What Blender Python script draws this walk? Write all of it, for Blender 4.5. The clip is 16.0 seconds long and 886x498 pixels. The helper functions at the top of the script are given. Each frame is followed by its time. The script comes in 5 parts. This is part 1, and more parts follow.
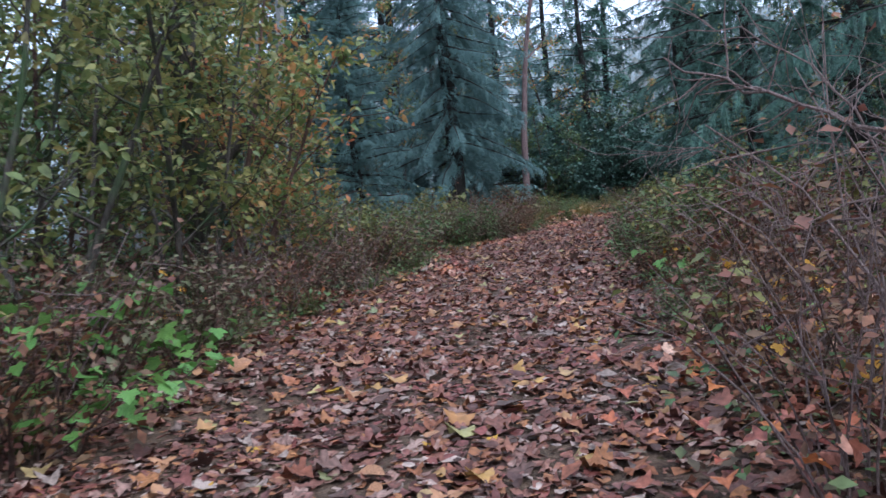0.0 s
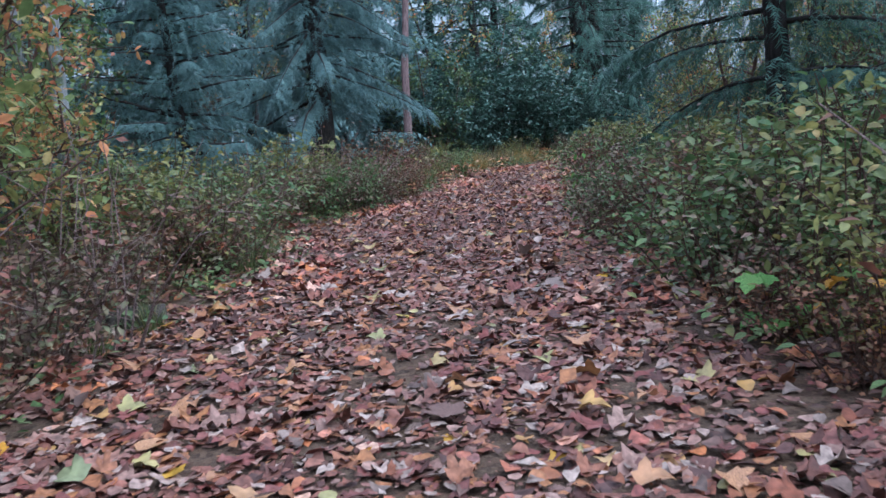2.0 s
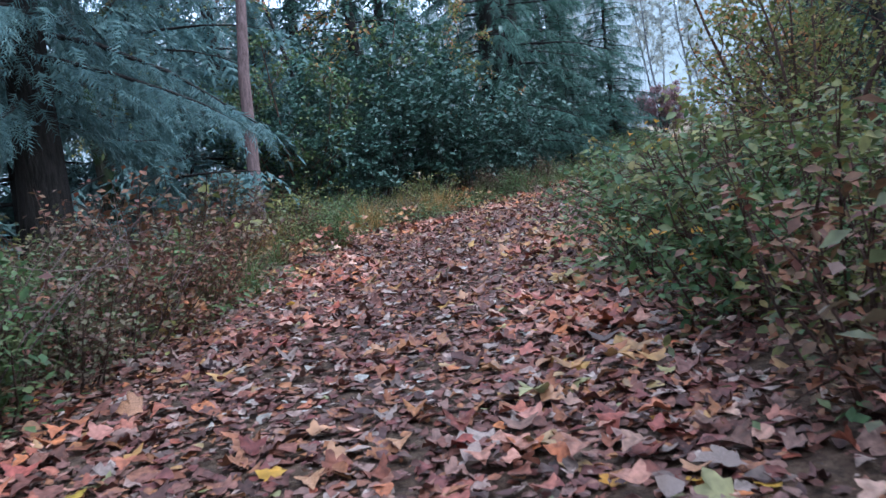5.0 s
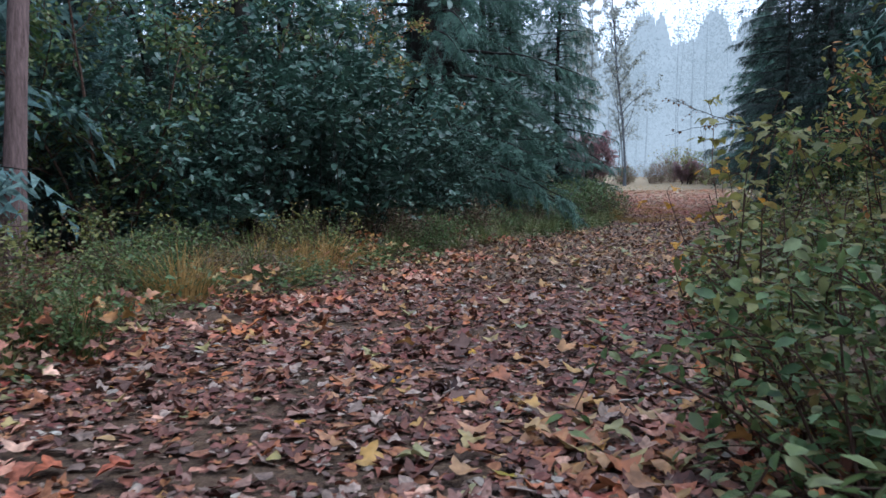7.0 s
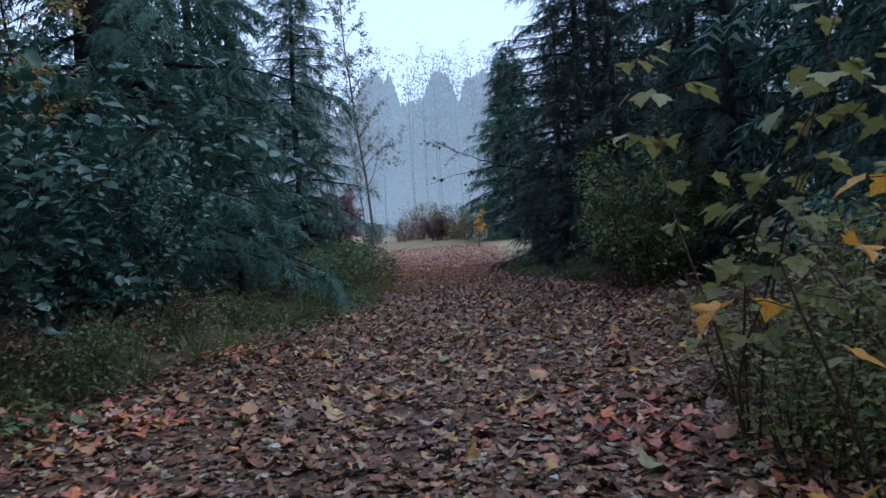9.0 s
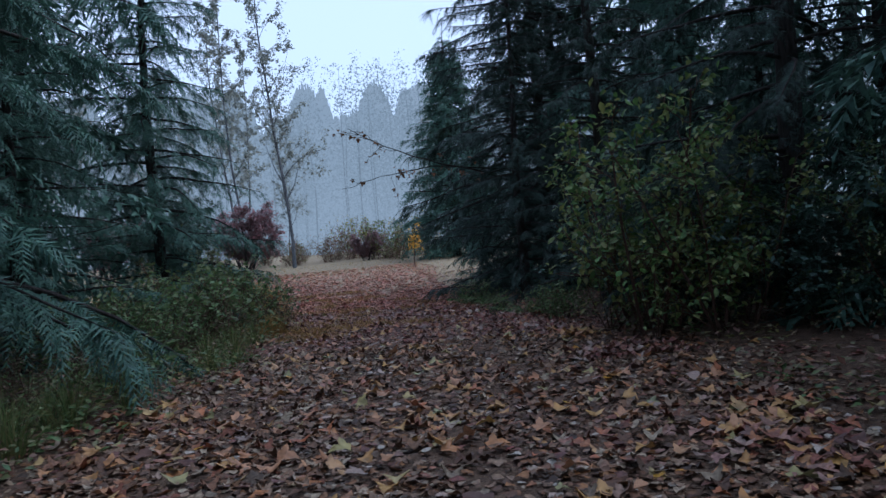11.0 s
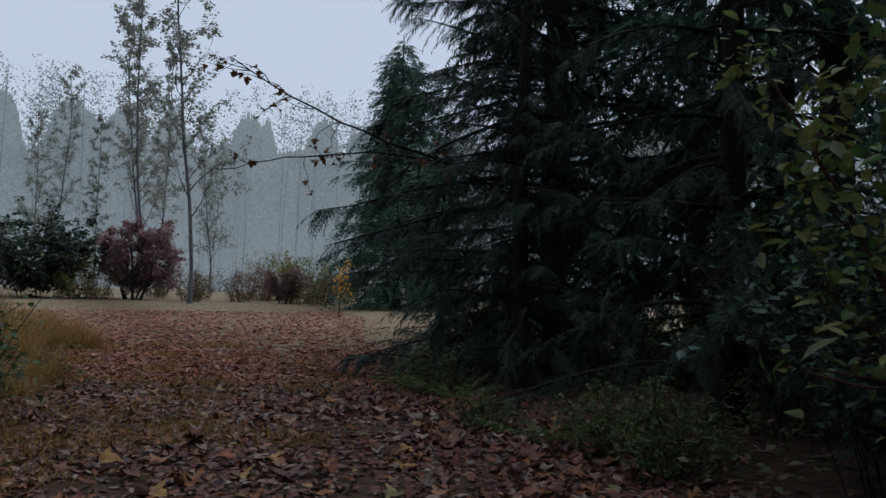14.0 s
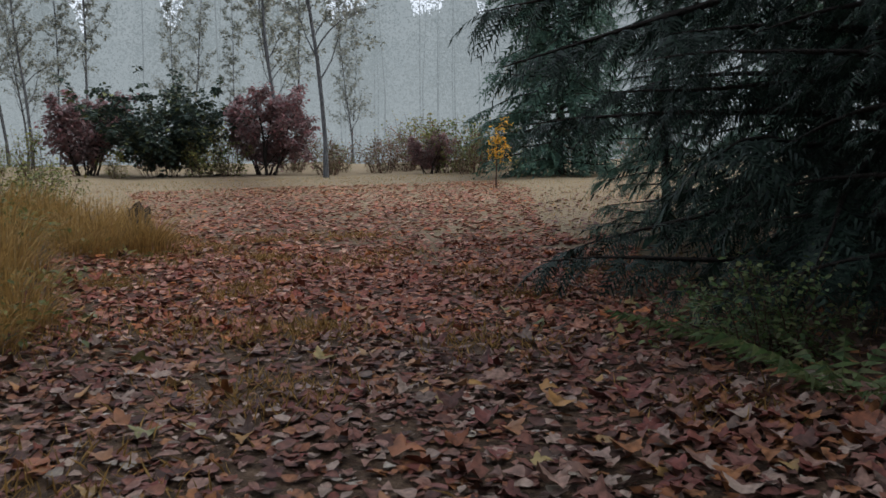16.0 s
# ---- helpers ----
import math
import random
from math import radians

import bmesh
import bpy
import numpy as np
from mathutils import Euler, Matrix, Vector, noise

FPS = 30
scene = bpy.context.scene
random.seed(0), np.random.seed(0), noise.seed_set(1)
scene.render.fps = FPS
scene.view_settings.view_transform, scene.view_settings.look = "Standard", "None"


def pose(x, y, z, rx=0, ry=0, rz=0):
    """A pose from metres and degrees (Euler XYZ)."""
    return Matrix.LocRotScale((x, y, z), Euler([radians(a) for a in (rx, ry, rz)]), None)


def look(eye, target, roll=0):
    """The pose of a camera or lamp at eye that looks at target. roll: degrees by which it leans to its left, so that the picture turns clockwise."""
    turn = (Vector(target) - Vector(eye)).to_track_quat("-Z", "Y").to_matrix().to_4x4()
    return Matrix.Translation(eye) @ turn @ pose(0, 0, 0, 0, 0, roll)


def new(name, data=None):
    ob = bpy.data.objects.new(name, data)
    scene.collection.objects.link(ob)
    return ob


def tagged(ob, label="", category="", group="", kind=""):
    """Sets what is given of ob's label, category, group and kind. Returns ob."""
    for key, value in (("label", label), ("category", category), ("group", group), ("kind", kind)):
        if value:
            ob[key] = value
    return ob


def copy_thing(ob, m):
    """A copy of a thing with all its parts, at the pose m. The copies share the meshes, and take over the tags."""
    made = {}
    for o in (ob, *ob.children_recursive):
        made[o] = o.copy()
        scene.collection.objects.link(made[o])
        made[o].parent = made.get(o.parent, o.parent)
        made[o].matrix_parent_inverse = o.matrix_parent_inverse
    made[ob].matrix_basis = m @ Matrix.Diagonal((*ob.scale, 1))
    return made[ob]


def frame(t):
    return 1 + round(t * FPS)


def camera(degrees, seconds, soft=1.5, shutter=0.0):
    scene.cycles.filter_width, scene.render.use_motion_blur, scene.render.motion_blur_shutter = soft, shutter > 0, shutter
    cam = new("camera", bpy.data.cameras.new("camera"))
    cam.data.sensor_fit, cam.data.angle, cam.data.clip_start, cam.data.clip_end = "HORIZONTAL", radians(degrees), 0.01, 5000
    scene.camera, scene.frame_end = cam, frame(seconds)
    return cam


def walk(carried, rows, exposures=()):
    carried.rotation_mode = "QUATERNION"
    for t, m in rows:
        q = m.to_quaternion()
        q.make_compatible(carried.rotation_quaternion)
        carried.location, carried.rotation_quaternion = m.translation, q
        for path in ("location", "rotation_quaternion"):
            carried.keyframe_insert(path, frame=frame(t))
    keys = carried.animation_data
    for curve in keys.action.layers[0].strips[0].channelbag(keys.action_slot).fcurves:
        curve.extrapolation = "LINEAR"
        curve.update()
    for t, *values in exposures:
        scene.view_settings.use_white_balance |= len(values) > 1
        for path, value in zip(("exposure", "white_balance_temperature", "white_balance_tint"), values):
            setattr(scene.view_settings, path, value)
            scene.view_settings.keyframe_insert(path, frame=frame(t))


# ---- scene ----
cam = camera(56.0, 16.0, 1.5, 0.1)
PATH = [
    (0.0, (0.000, 0.000, 1.000), (-0.002, 3.993, 0.757), -5.51),
    (0.5, (-0.088, 1.137, 1.012), (0.525, 5.077, 0.693), -4.61),
    (1.0, (-0.163, 2.300, 1.000), (0.531, 6.218, 0.585), -7.34),
    (1.5, (-0.088, 3.612, 0.975), (0.524, 7.546, 0.580), -6.73),
    (2.0, (0.137, 4.812, 0.988), (0.731, 8.732, 0.454), -5.15),
    (2.5, (0.425, 6.138, 0.975), (1.063, 10.063, 0.546), -6.24),
    (3.0, (0.800, 7.500, 0.938), (1.481, 11.420, 0.526), 1.51),
    (3.5, (0.975, 8.850, 0.912), (2.078, 12.644, 0.287), -2.53),
    (4.0, (1.225, 10.250, 0.963), (2.303, 14.029, 0.217), -6.31),
    (4.5, (1.550, 11.688, 0.912), (2.647, 15.510, 0.484), -7.34),
    (7.0, (3.693, 18.555, 1.027), (5.265, 22.221, 0.721), -0.03),
    (7.5, (4.200, 19.827, 1.003), (6.338, 23.192, 0.675), -0.18),
    (8.0, (4.745, 21.063, 1.047), (7.116, 24.215, 0.381), -3.89),
    (8.5, (5.566, 22.259, 1.101), (8.011, 25.389, 0.629), -1.00),
    (9.0, (6.380, 23.393, 1.072), (9.002, 26.414, 1.029), -3.71),
    (11.5, (11.291, 28.225, 1.083), (14.201, 30.970, 1.055), -5.30),
    (12.0, (12.268, 29.185, 0.943), (15.403, 31.569, 0.244), -5.38),
    (12.5, (13.227, 30.128, 0.873), (16.418, 32.417, 0.110), -1.32),
    (13.0, (14.112, 31.063, 0.884), (17.210, 33.575, 0.571), -3.01),
    (13.5, (14.965, 31.899, 0.931), (17.979, 34.528, 0.924), -1.80),
    (14.0, (15.817, 32.718, 0.896), (18.850, 35.308, 1.196), 1.40),
    (14.5, (16.586, 33.636, 0.908), (19.485, 36.390, 1.026), -2.10),
    (15.0, (17.372, 34.587, 0.919), (20.026, 37.569, 0.668), 1.20),
    (15.5, (18.092, 35.522, 0.908), (20.552, 38.662, 0.615), 2.51),
    (16.0, (18.737, 36.416, 0.954), (21.284, 39.480, 0.606), -0.80),
]
EXPOSURES = [(0.0, 1.43, 5450, 9), (0.5, 1.22, 5480, 9), (1.0, 1.75, 5380, 9), (1.5, 1.83, 5190, 9), (2.0, 1.83, 5190, 9), (2.5, 2.13, 5190, 9), (3.0, 2.12, 5150, 9), (3.5, 2.5, 5150, 9), (4.0, 2.77, 5160, 9), (4.7, 2.05, 5150, 9), (7.0, 1.35, 5530, 9), (7.5, 1.1, 5430, 9), (8.0, 1.3, 5340, 9), (8.5, 1.3, 5250, 10), (9.0, 0.73, 5100, 10), (11.5, 0.6, 5300, 9), (12.0, 1.25, 5880, 8), (12.5, 1.55, 5780, 8), (13.0, 1.18, 5250, 7), (13.5, 0.42, 5630, 8), (14.0, 0.0, 6200, 9), (14.5, 0.06, 6300, 9), (15.0, 0.5, 6680, 10), (15.5, 0.1, 6780, 9), (16.0, 0.65, 6680, 9)]
walk(cam, [(t, look(eye, target, roll)) for t, eye, target, roll in PATH], EXPOSURES)

# world, sun and exposure
world = bpy.data.worlds.new("overcast_sky")
scene.world = world
world.use_nodes = True
wt = world.node_tree
sky = wt.nodes.new("ShaderNodeTexSky")
sky.sky_type, sky.sun_disc = "NISHITA", False
sky.sun_elevation, sky.sun_rotation = radians(52), radians(130)
sky.dust_density, sky.air_density = 4.0, 1.5
veil = wt.nodes.new("ShaderNodeMixRGB")
veil.inputs[0].default_value = 0.82
veil.inputs[2].default_value = (6.9, 7.6, 9.0, 1)
wt.links.new(sky.outputs[0], veil.inputs[1])
wt.links.new(veil.outputs[0], wt.nodes["Background"].inputs[0])
wt.nodes["Background"].inputs[1].default_value = 0.088
sun = new("sun", bpy.data.lights.new("sun", "SUN"))
sun.data.energy, sun.data.angle, sun.data.color = 1.45, radians(60), (0.9, 0.96, 1.0)
sun.matrix_world = look((0, 0, 40), (-24, 20, 0))



# ---- materials ----
def node(nt, kind, **values):
    n = nt.nodes.new(kind)
    for key, value in values.items():
        n.inputs[key].default_value = value
    return n


def material(name, rough=0.8, spec=0.3):
    m = bpy.data.materials.new(name)
    m.use_nodes = True
    b = m.node_tree.nodes["Principled BSDF"]
    b.inputs["Roughness"].default_value = rough
    b.inputs["Specular IOR Level"].default_value = spec
    return m, m.node_tree, b


def ramp(nt, stops):
    r = nt.nodes.new("ShaderNodeValToRGB")
    e = r.color_ramp.elements
    while len(e) < len(stops):
        e.new(0.5)
    for i, c in enumerate(stops):
        e[i].position = i / max(1, len(stops) - 1)
        e[i].color = (*c, 1)
    return r


def foliage(name, colours, rough=0.55, through_light=0.35, spec=0.3, blotch=18.0):
    """Leaves: one colour for each leaf out of a range, blotched, letting some light through."""
    m, nt, b = material(name, rough, spec)
    geo = nt.nodes.new("ShaderNodeNewGeometry")
    info = nt.nodes.new("ShaderNodeObjectInfo")
    add = nt.nodes.new("ShaderNodeMath")
    add.operation = "ADD"
    shift = nt.nodes.new("ShaderNodeMath")
    shift.operation = "MULTIPLY"
    shift.inputs[1].default_value = 0.16
    nt.links.new(info.outputs["Random"], shift.inputs[0])
    scale = nt.nodes.new("ShaderNodeMath")
    scale.operation = "MULTIPLY"
    scale.inputs[1].default_value = 0.86
    nt.links.new(geo.outputs["Random Per Island"], scale.inputs[0])
    nt.links.new(scale.outputs[0], add.inputs[0])
    nt.links.new(shift.outputs[0], add.inputs[1])
    r = ramp(nt, colours)
    nt.links.new(add.outputs[0], r.inputs[0])
    tc = nt.nodes.new("ShaderNodeTexCoord")
    nz = node(nt, "ShaderNodeTexNoise", Scale=blotch, Detail=4.0)
    nt.links.new(tc.outputs["Object"], nz.inputs["Vector"])
    mr = nt.nodes.new("ShaderNodeMapRange")
    mr.inputs[1].default_value, mr.inputs[2].default_value = 0.3, 0.75
    mr.inputs[3].default_value, mr.inputs[4].default_value = 0.5, 1.35
    nt.links.new(nz.outputs[0], mr.inputs[0])
    mul = nt.nodes.new("ShaderNodeVectorMath")
    mul.operation = "SCALE"
    nt.links.new(r.outputs[0], mul.inputs[0])
    nt.links.new(mr.outputs[0], mul.inputs["Scale"])
    nt.links.new(mul.outputs[0], b.inputs["Base Color"])
    if through_light:
        tr = nt.nodes.new("ShaderNodeBsdfTranslucent")
        nt.links.new(mul.outputs[0], tr.inputs[0])
        mix = nt.nodes.new("ShaderNodeMixShader")
        mix.inputs[0].default_value = through_light
        nt.links.new(b.outputs[0], mix.inputs[1])
        nt.links.new(tr.outputs[0], mix.inputs[2])
        nt.links.new(mix.outputs[0], nt.nodes["Material Output"].inputs[0])
    return m


def bark(name, dark, light, moss=None, stretch=6.0):
    m, nt, b = material(name, 0.9, 0.15)
    tc = nt.nodes.new("ShaderNodeTexCoord")
    mp = nt.nodes.new("ShaderNodeMapping")
    mp.inputs["Scale"].default_value = (stretch * 3, stretch * 3, stretch * 0.5)
    nt.links.new(tc.outputs["Object"], mp.inputs[0])
    n1 = node(nt, "ShaderNodeTexNoise", Scale=1.6, Detail=8.0, Roughness=0.7)
    nt.links.new(mp.outputs[0], n1.inputs["Vector"])
    r = ramp(nt, [dark, dark, light, light])
    nt.links.new(n1.outputs[0], r.inputs[0])
    out = r.outputs[0]
    if moss:
        n2 = node(nt, "ShaderNodeTexNoise", Scale=2.3, Detail=6.0)
        nt.links.new(tc.outputs["Object"], n2.inputs["Vector"])
        r2 = ramp(nt, [(0, 0, 0), (0, 0, 0), (1, 1, 1), (1, 1, 1)])
        r2.color_ramp.elements[1].position, r2.color_ramp.elements[2].position = 0.47, 0.6
        nt.links.new(n2.outputs[0], r2.inputs[0])
        mx = nt.nodes.new("ShaderNodeMixRGB")
        mx.inputs[2].default_value = (*moss, 1)
        nt.links.new(r2.outputs[0], mx.inputs[0])
        nt.links.new(out, mx.inputs[1])
        out = mx.outputs[0]
    nt.links.new(out, b.inputs["Base Color"])
    bp = node(nt, "ShaderNodeBump", Strength=0.9, Distance=0.03)
    nt.links.new(n1.outputs[0], bp.inputs["Height"])
    nt.links.new(bp.outputs[0], b.inputs["Normal"])
    return m


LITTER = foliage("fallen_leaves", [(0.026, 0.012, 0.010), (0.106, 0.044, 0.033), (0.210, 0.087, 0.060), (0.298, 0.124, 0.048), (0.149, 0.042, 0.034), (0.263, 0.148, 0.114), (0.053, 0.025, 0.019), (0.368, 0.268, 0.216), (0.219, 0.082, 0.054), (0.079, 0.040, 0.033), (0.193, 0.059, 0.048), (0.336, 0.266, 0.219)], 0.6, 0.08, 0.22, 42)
# rust-red litter, its colours raised for the clearing's open light
LIFTEDRUST = foliage("rust_leaves_lifted_for_open_light", [(0.043, 0.017, 0.011), (0.176, 0.061, 0.039), (0.348, 0.118, 0.071), (0.494, 0.169, 0.057), (0.247, 0.057, 0.040), (0.437, 0.202, 0.135), (0.088, 0.034, 0.022), (0.610, 0.364, 0.256), (0.364, 0.112, 0.064), (0.130, 0.055, 0.039), (0.320, 0.081, 0.057), (0.556, 0.361, 0.260)], 0.6, 0.08, 0.22, 42)
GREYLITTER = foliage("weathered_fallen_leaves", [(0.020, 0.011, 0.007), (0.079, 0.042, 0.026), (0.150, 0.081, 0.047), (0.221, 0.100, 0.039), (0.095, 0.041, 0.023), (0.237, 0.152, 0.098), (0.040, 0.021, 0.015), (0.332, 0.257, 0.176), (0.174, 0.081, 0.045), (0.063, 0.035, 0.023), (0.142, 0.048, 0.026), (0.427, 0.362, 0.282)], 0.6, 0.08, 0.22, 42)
PALEDRY = foliage("pale_dry_leaves", [(0.300, 0.250, 0.200), (0.380, 0.320, 0.260), (0.240, 0.190, 0.150), (0.420, 0.370, 0.310)], 0.55, 0.1, 0.3, 42)
BRIGHT = foliage("fresh_fallen_leaves", [(0.38, 0.14, 0.05), (0.30, 0.10, 0.05), (0.42, 0.24, 0.07), (0.34, 0.16, 0.08), (0.40, 0.20, 0.10), (0.32, 0.26, 0.10), (0.13, 0.17, 0.10)], 0.5, 0.15)
YELLOW = foliage("yellow_maple_leaves", [(0.60, 0.30, 0.03), (0.66, 0.38, 0.05), (0.52, 0.24, 0.03), (0.45, 0.36, 0.06)], 0.5, 0.4)
YGREEN = foliage("yellowing_green_leaves", [(0.110, 0.148, 0.048), (0.159, 0.181, 0.058), (0.268, 0.239, 0.074), (0.097, 0.125, 0.042), (0.329, 0.227, 0.074)], 0.5, 0.4)
GREEN = foliage("green_shrub_leaves", [(0.050, 0.095, 0.034), (0.090, 0.147, 0.051), (0.135, 0.192, 0.068), (0.180, 0.192, 0.080), (0.079, 0.124, 0.068)], 0.5, 0.4)
BRIGHTGREEN = foliage("fresh_green_leaves", [(0.07, 0.18, 0.05), (0.10, 0.24, 0.06), (0.16, 0.28, 0.06), (0.30, 0.32, 0.06)], 0.5, 0.35)
HANGING = foliage("fresh_hazel_leaves", [(0.073, 0.127, 0.044), (0.104, 0.186, 0.053), (0.177, 0.234, 0.078), (0.250, 0.254, 0.078), (0.062, 0.108, 0.044)], 0.45, 0.35)
BROWNLEAF = foliage("withered_shrub_leaves", [(0.088, 0.057, 0.040), (0.163, 0.098, 0.069), (0.138, 0.138, 0.063), (0.213, 0.103, 0.081), (0.112, 0.127, 0.057), (0.237, 0.172, 0.103)], 0.6, 0.25)
REDBROWN = foliage("rusty_shrub_leaves", [(0.10, 0.04, 0.03), (0.17, 0.06, 0.04), (0.13, 0.08, 0.04), (0.25, 0.10, 0.05), (0.08, 0.07, 0.03)], 0.6, 0.25)
ORANGE = foliage("autumn_maple_leaves", [(0.108, 0.163, 0.055), (0.162, 0.207, 0.065), (0.126, 0.185, 0.065), (0.211, 0.241, 0.077), (0.337, 0.284, 0.090), (0.182, 0.213, 0.065), (0.449, 0.270, 0.090), (0.505, 0.199, 0.077), (0.505, 0.156, 0.103)], 0.5, 0.45)
NEEDLE = foliage("dark_conifer_sprays", [(0.038, 0.080, 0.067), (0.060, 0.122, 0.092), (0.090, 0.166, 0.114), (0.051, 0.098, 0.075)], 0.55, 0.25)
# greens darkened in the colour for shade inside the dense boughs
SHADENEEDLE = foliage("shade_darkened_green_sprays", [(0.010, 0.022, 0.018), (0.017, 0.036, 0.026), (0.028, 0.055, 0.036), (0.013, 0.027, 0.02)], 0.6, 0.12)
# blue-green lightened beyond its own tone to carry the wood's haze
HAZENEEDLE = foliage("haze_paled_blue_green_sprays", [(0.092, 0.164, 0.162), (0.129, 0.210, 0.203), (0.169, 0.251, 0.220), (0.104, 0.176, 0.162)], 0.55, 0.45)
LAUREL = foliage("glossy_evergreen_leaves", [(0.028, 0.065, 0.046), (0.044, 0.093, 0.063), (0.069, 0.129, 0.093), (0.041, 0.081, 0.059)], 0.42, 0.2, 0.45)
# reds greyed and lightened in the base colour to stand for mist
HAZERED = foliage("haze_paled_red_leaves", [(0.200, 0.150, 0.155), (0.270, 0.150, 0.150), (0.230, 0.190, 0.190), (0.320, 0.135, 0.140), (0.215, 0.190, 0.190)], 0.6, 0.45)
# poplar greens paled in the colour itself, in place of mist
MISTLEAF = foliage("mist_paled_poplar_leaves", [(0.20, 0.23, 0.21), (0.26, 0.28, 0.24), (0.32, 0.31, 0.25), (0.23, 0.25, 0.25)], 0.6, 0.5)
IVYLEAF = foliage("dark_climbing_leaves", [(0.030, 0.050, 0.042), (0.045, 0.070, 0.055), (0.060, 0.085, 0.060), (0.035, 0.058, 0.050), (0.055, 0.075, 0.060), (0.200, 0.210, 0.070)], 0.55, 0.25)
DRYGRASS = foliage("dry_grass", [(0.324, 0.190, 0.060), (0.454, 0.275, 0.094), (0.259, 0.162, 0.056), (0.540, 0.332, 0.120)], 0.7, 0.35)
GREENGRASS = foliage("grass_blades", [(0.06, 0.10, 0.03), (0.10, 0.14, 0.04), (0.16, 0.16, 0.06), (0.24, 0.20, 0.09)], 0.6, 0.3)
BARK = bark("dark_bark", (0.014, 0.012, 0.011), (0.052, 0.043, 0.038))
MOSSBARK = bark("mossy_bark", (0.03, 0.024, 0.02), (0.11, 0.09, 0.075), (0.05, 0.075, 0.03))
PINKBARK = bark("reddish_grey_bark", (0.07, 0.045, 0.042), (0.21, 0.14, 0.13))
PALEBARK = bark("pale_alder_bark", (0.12, 0.12, 0.12), (0.34, 0.33, 0.32), (0.08, 0.10, 0.06))
TWIG = bark("twig_bark", (0.12, 0.08, 0.07), (0.31, 0.22, 0.20), None, 20)
POPLARBARK = bark("grey_poplar_bark", (0.05, 0.054, 0.058), (0.14, 0.14, 0.145))
STEM = bark("shrub_stems", (0.05, 0.03, 0.022), (0.14, 0.08, 0.06), None, 20)


def soil():
    m, nt, b = material("forest_floor", 0.9, 0.2)
    geo = nt.nodes.new("ShaderNodeNewGeometry")
    big = node(nt, "ShaderNodeTexNoise", Scale=0.5, Detail=5.0)
    mid = node(nt, "ShaderNodeTexNoise", Scale=7.0, Detail=8.0, Roughness=0.7)
    fine = node(nt, "ShaderNodeTexVoronoi", Scale=24.0)
    for n in (big, mid, fine):
        nt.links.new(geo.outputs["Position"], n.inputs["Vector"])
    r1 = ramp(nt, [(0.012, 0.008, 0.006), (0.045, 0.028, 0.018), (0.10, 0.065, 0.042), (0.21, 0.15, 0.105)])
    crumb = node(nt, "ShaderNodeTexNoise", Scale=55.0, Detail=6.0, Roughness=0.75)
    nt.links.new(geo.outputs["Position"], crumb.inputs["Vector"])
    both = nt.nodes.new("ShaderNodeMixRGB")
    both.inputs[0].default_value = 0.6
    nt.links.new(mid.outputs[0], both.inputs[1])
    nt.links.new(crumb.outputs[0], both.inputs[2])
    sharp = nt.nodes.new("ShaderNodeMapRange")
    sharp.inputs[1].default_value, sharp.inputs[2].default_value = 0.36, 0.66
    nt.links.new(both.outputs[0], sharp.inputs[0])
    nt.links.new(sharp.outputs[0], r1.inputs[0])
    leafc = ramp(nt, [(0.015, 0.009, 0.006), (0.17, 0.08, 0.045), (0.06, 0.03, 0.019), (0.26, 0.16, 0.10), (0.10, 0.04, 0.024), (0.03, 0.017, 0.011), (0.20, 0.10, 0.05)])
    sep = nt.nodes.new("ShaderNodeSeparateColor")
    nt.links.new(fine.outputs["Color"], sep.inputs[0])
    nt.links.new(sep.outputs[0], leafc.inputs[0])
    mx = nt.nodes.new("ShaderNodeMixRGB")
    mx.inputs[0].default_value = 0.22
    nt.links.new(r1.outputs[0], mx.inputs[1])
    nt.links.new(leafc.outputs[0], mx.inputs[2])
    # dry meadow out in the clearing: a map of the place by its own attribute
    at = nt.nodes.new("ShaderNodeAttribute")
    at.attribute_name = "meadow"
    # dry grass tones, raised in colour to stand for the clearing's open light
    dry = ramp(nt, [(0.11, 0.08, 0.05), (0.19, 0.14, 0.085), (0.27, 0.21, 0.135), (0.34, 0.27, 0.18)])
    nt.links.new(mid.outputs[0], dry.inputs[0])
    mx2 = nt.nodes.new("ShaderNodeMixRGB")
    nt.links.new(at.outputs["Fac"], mx2.inputs[0])
    nt.links.new(mx.outputs[0], mx2.inputs[1])
    nt.links.new(dry.outputs[0], mx2.inputs[2])
    nt.links.new(mx2.outputs[0], b.inputs["Base Color"])
    bp = node(nt, "ShaderNodeBump", Strength=0.8, Distance=0.03)
    nt.links.new(both.outputs[0], bp.inputs["Height"])
    nt.links.new(bp.outputs[0], b.inputs["Normal"])
    return m


SOIL = soil()


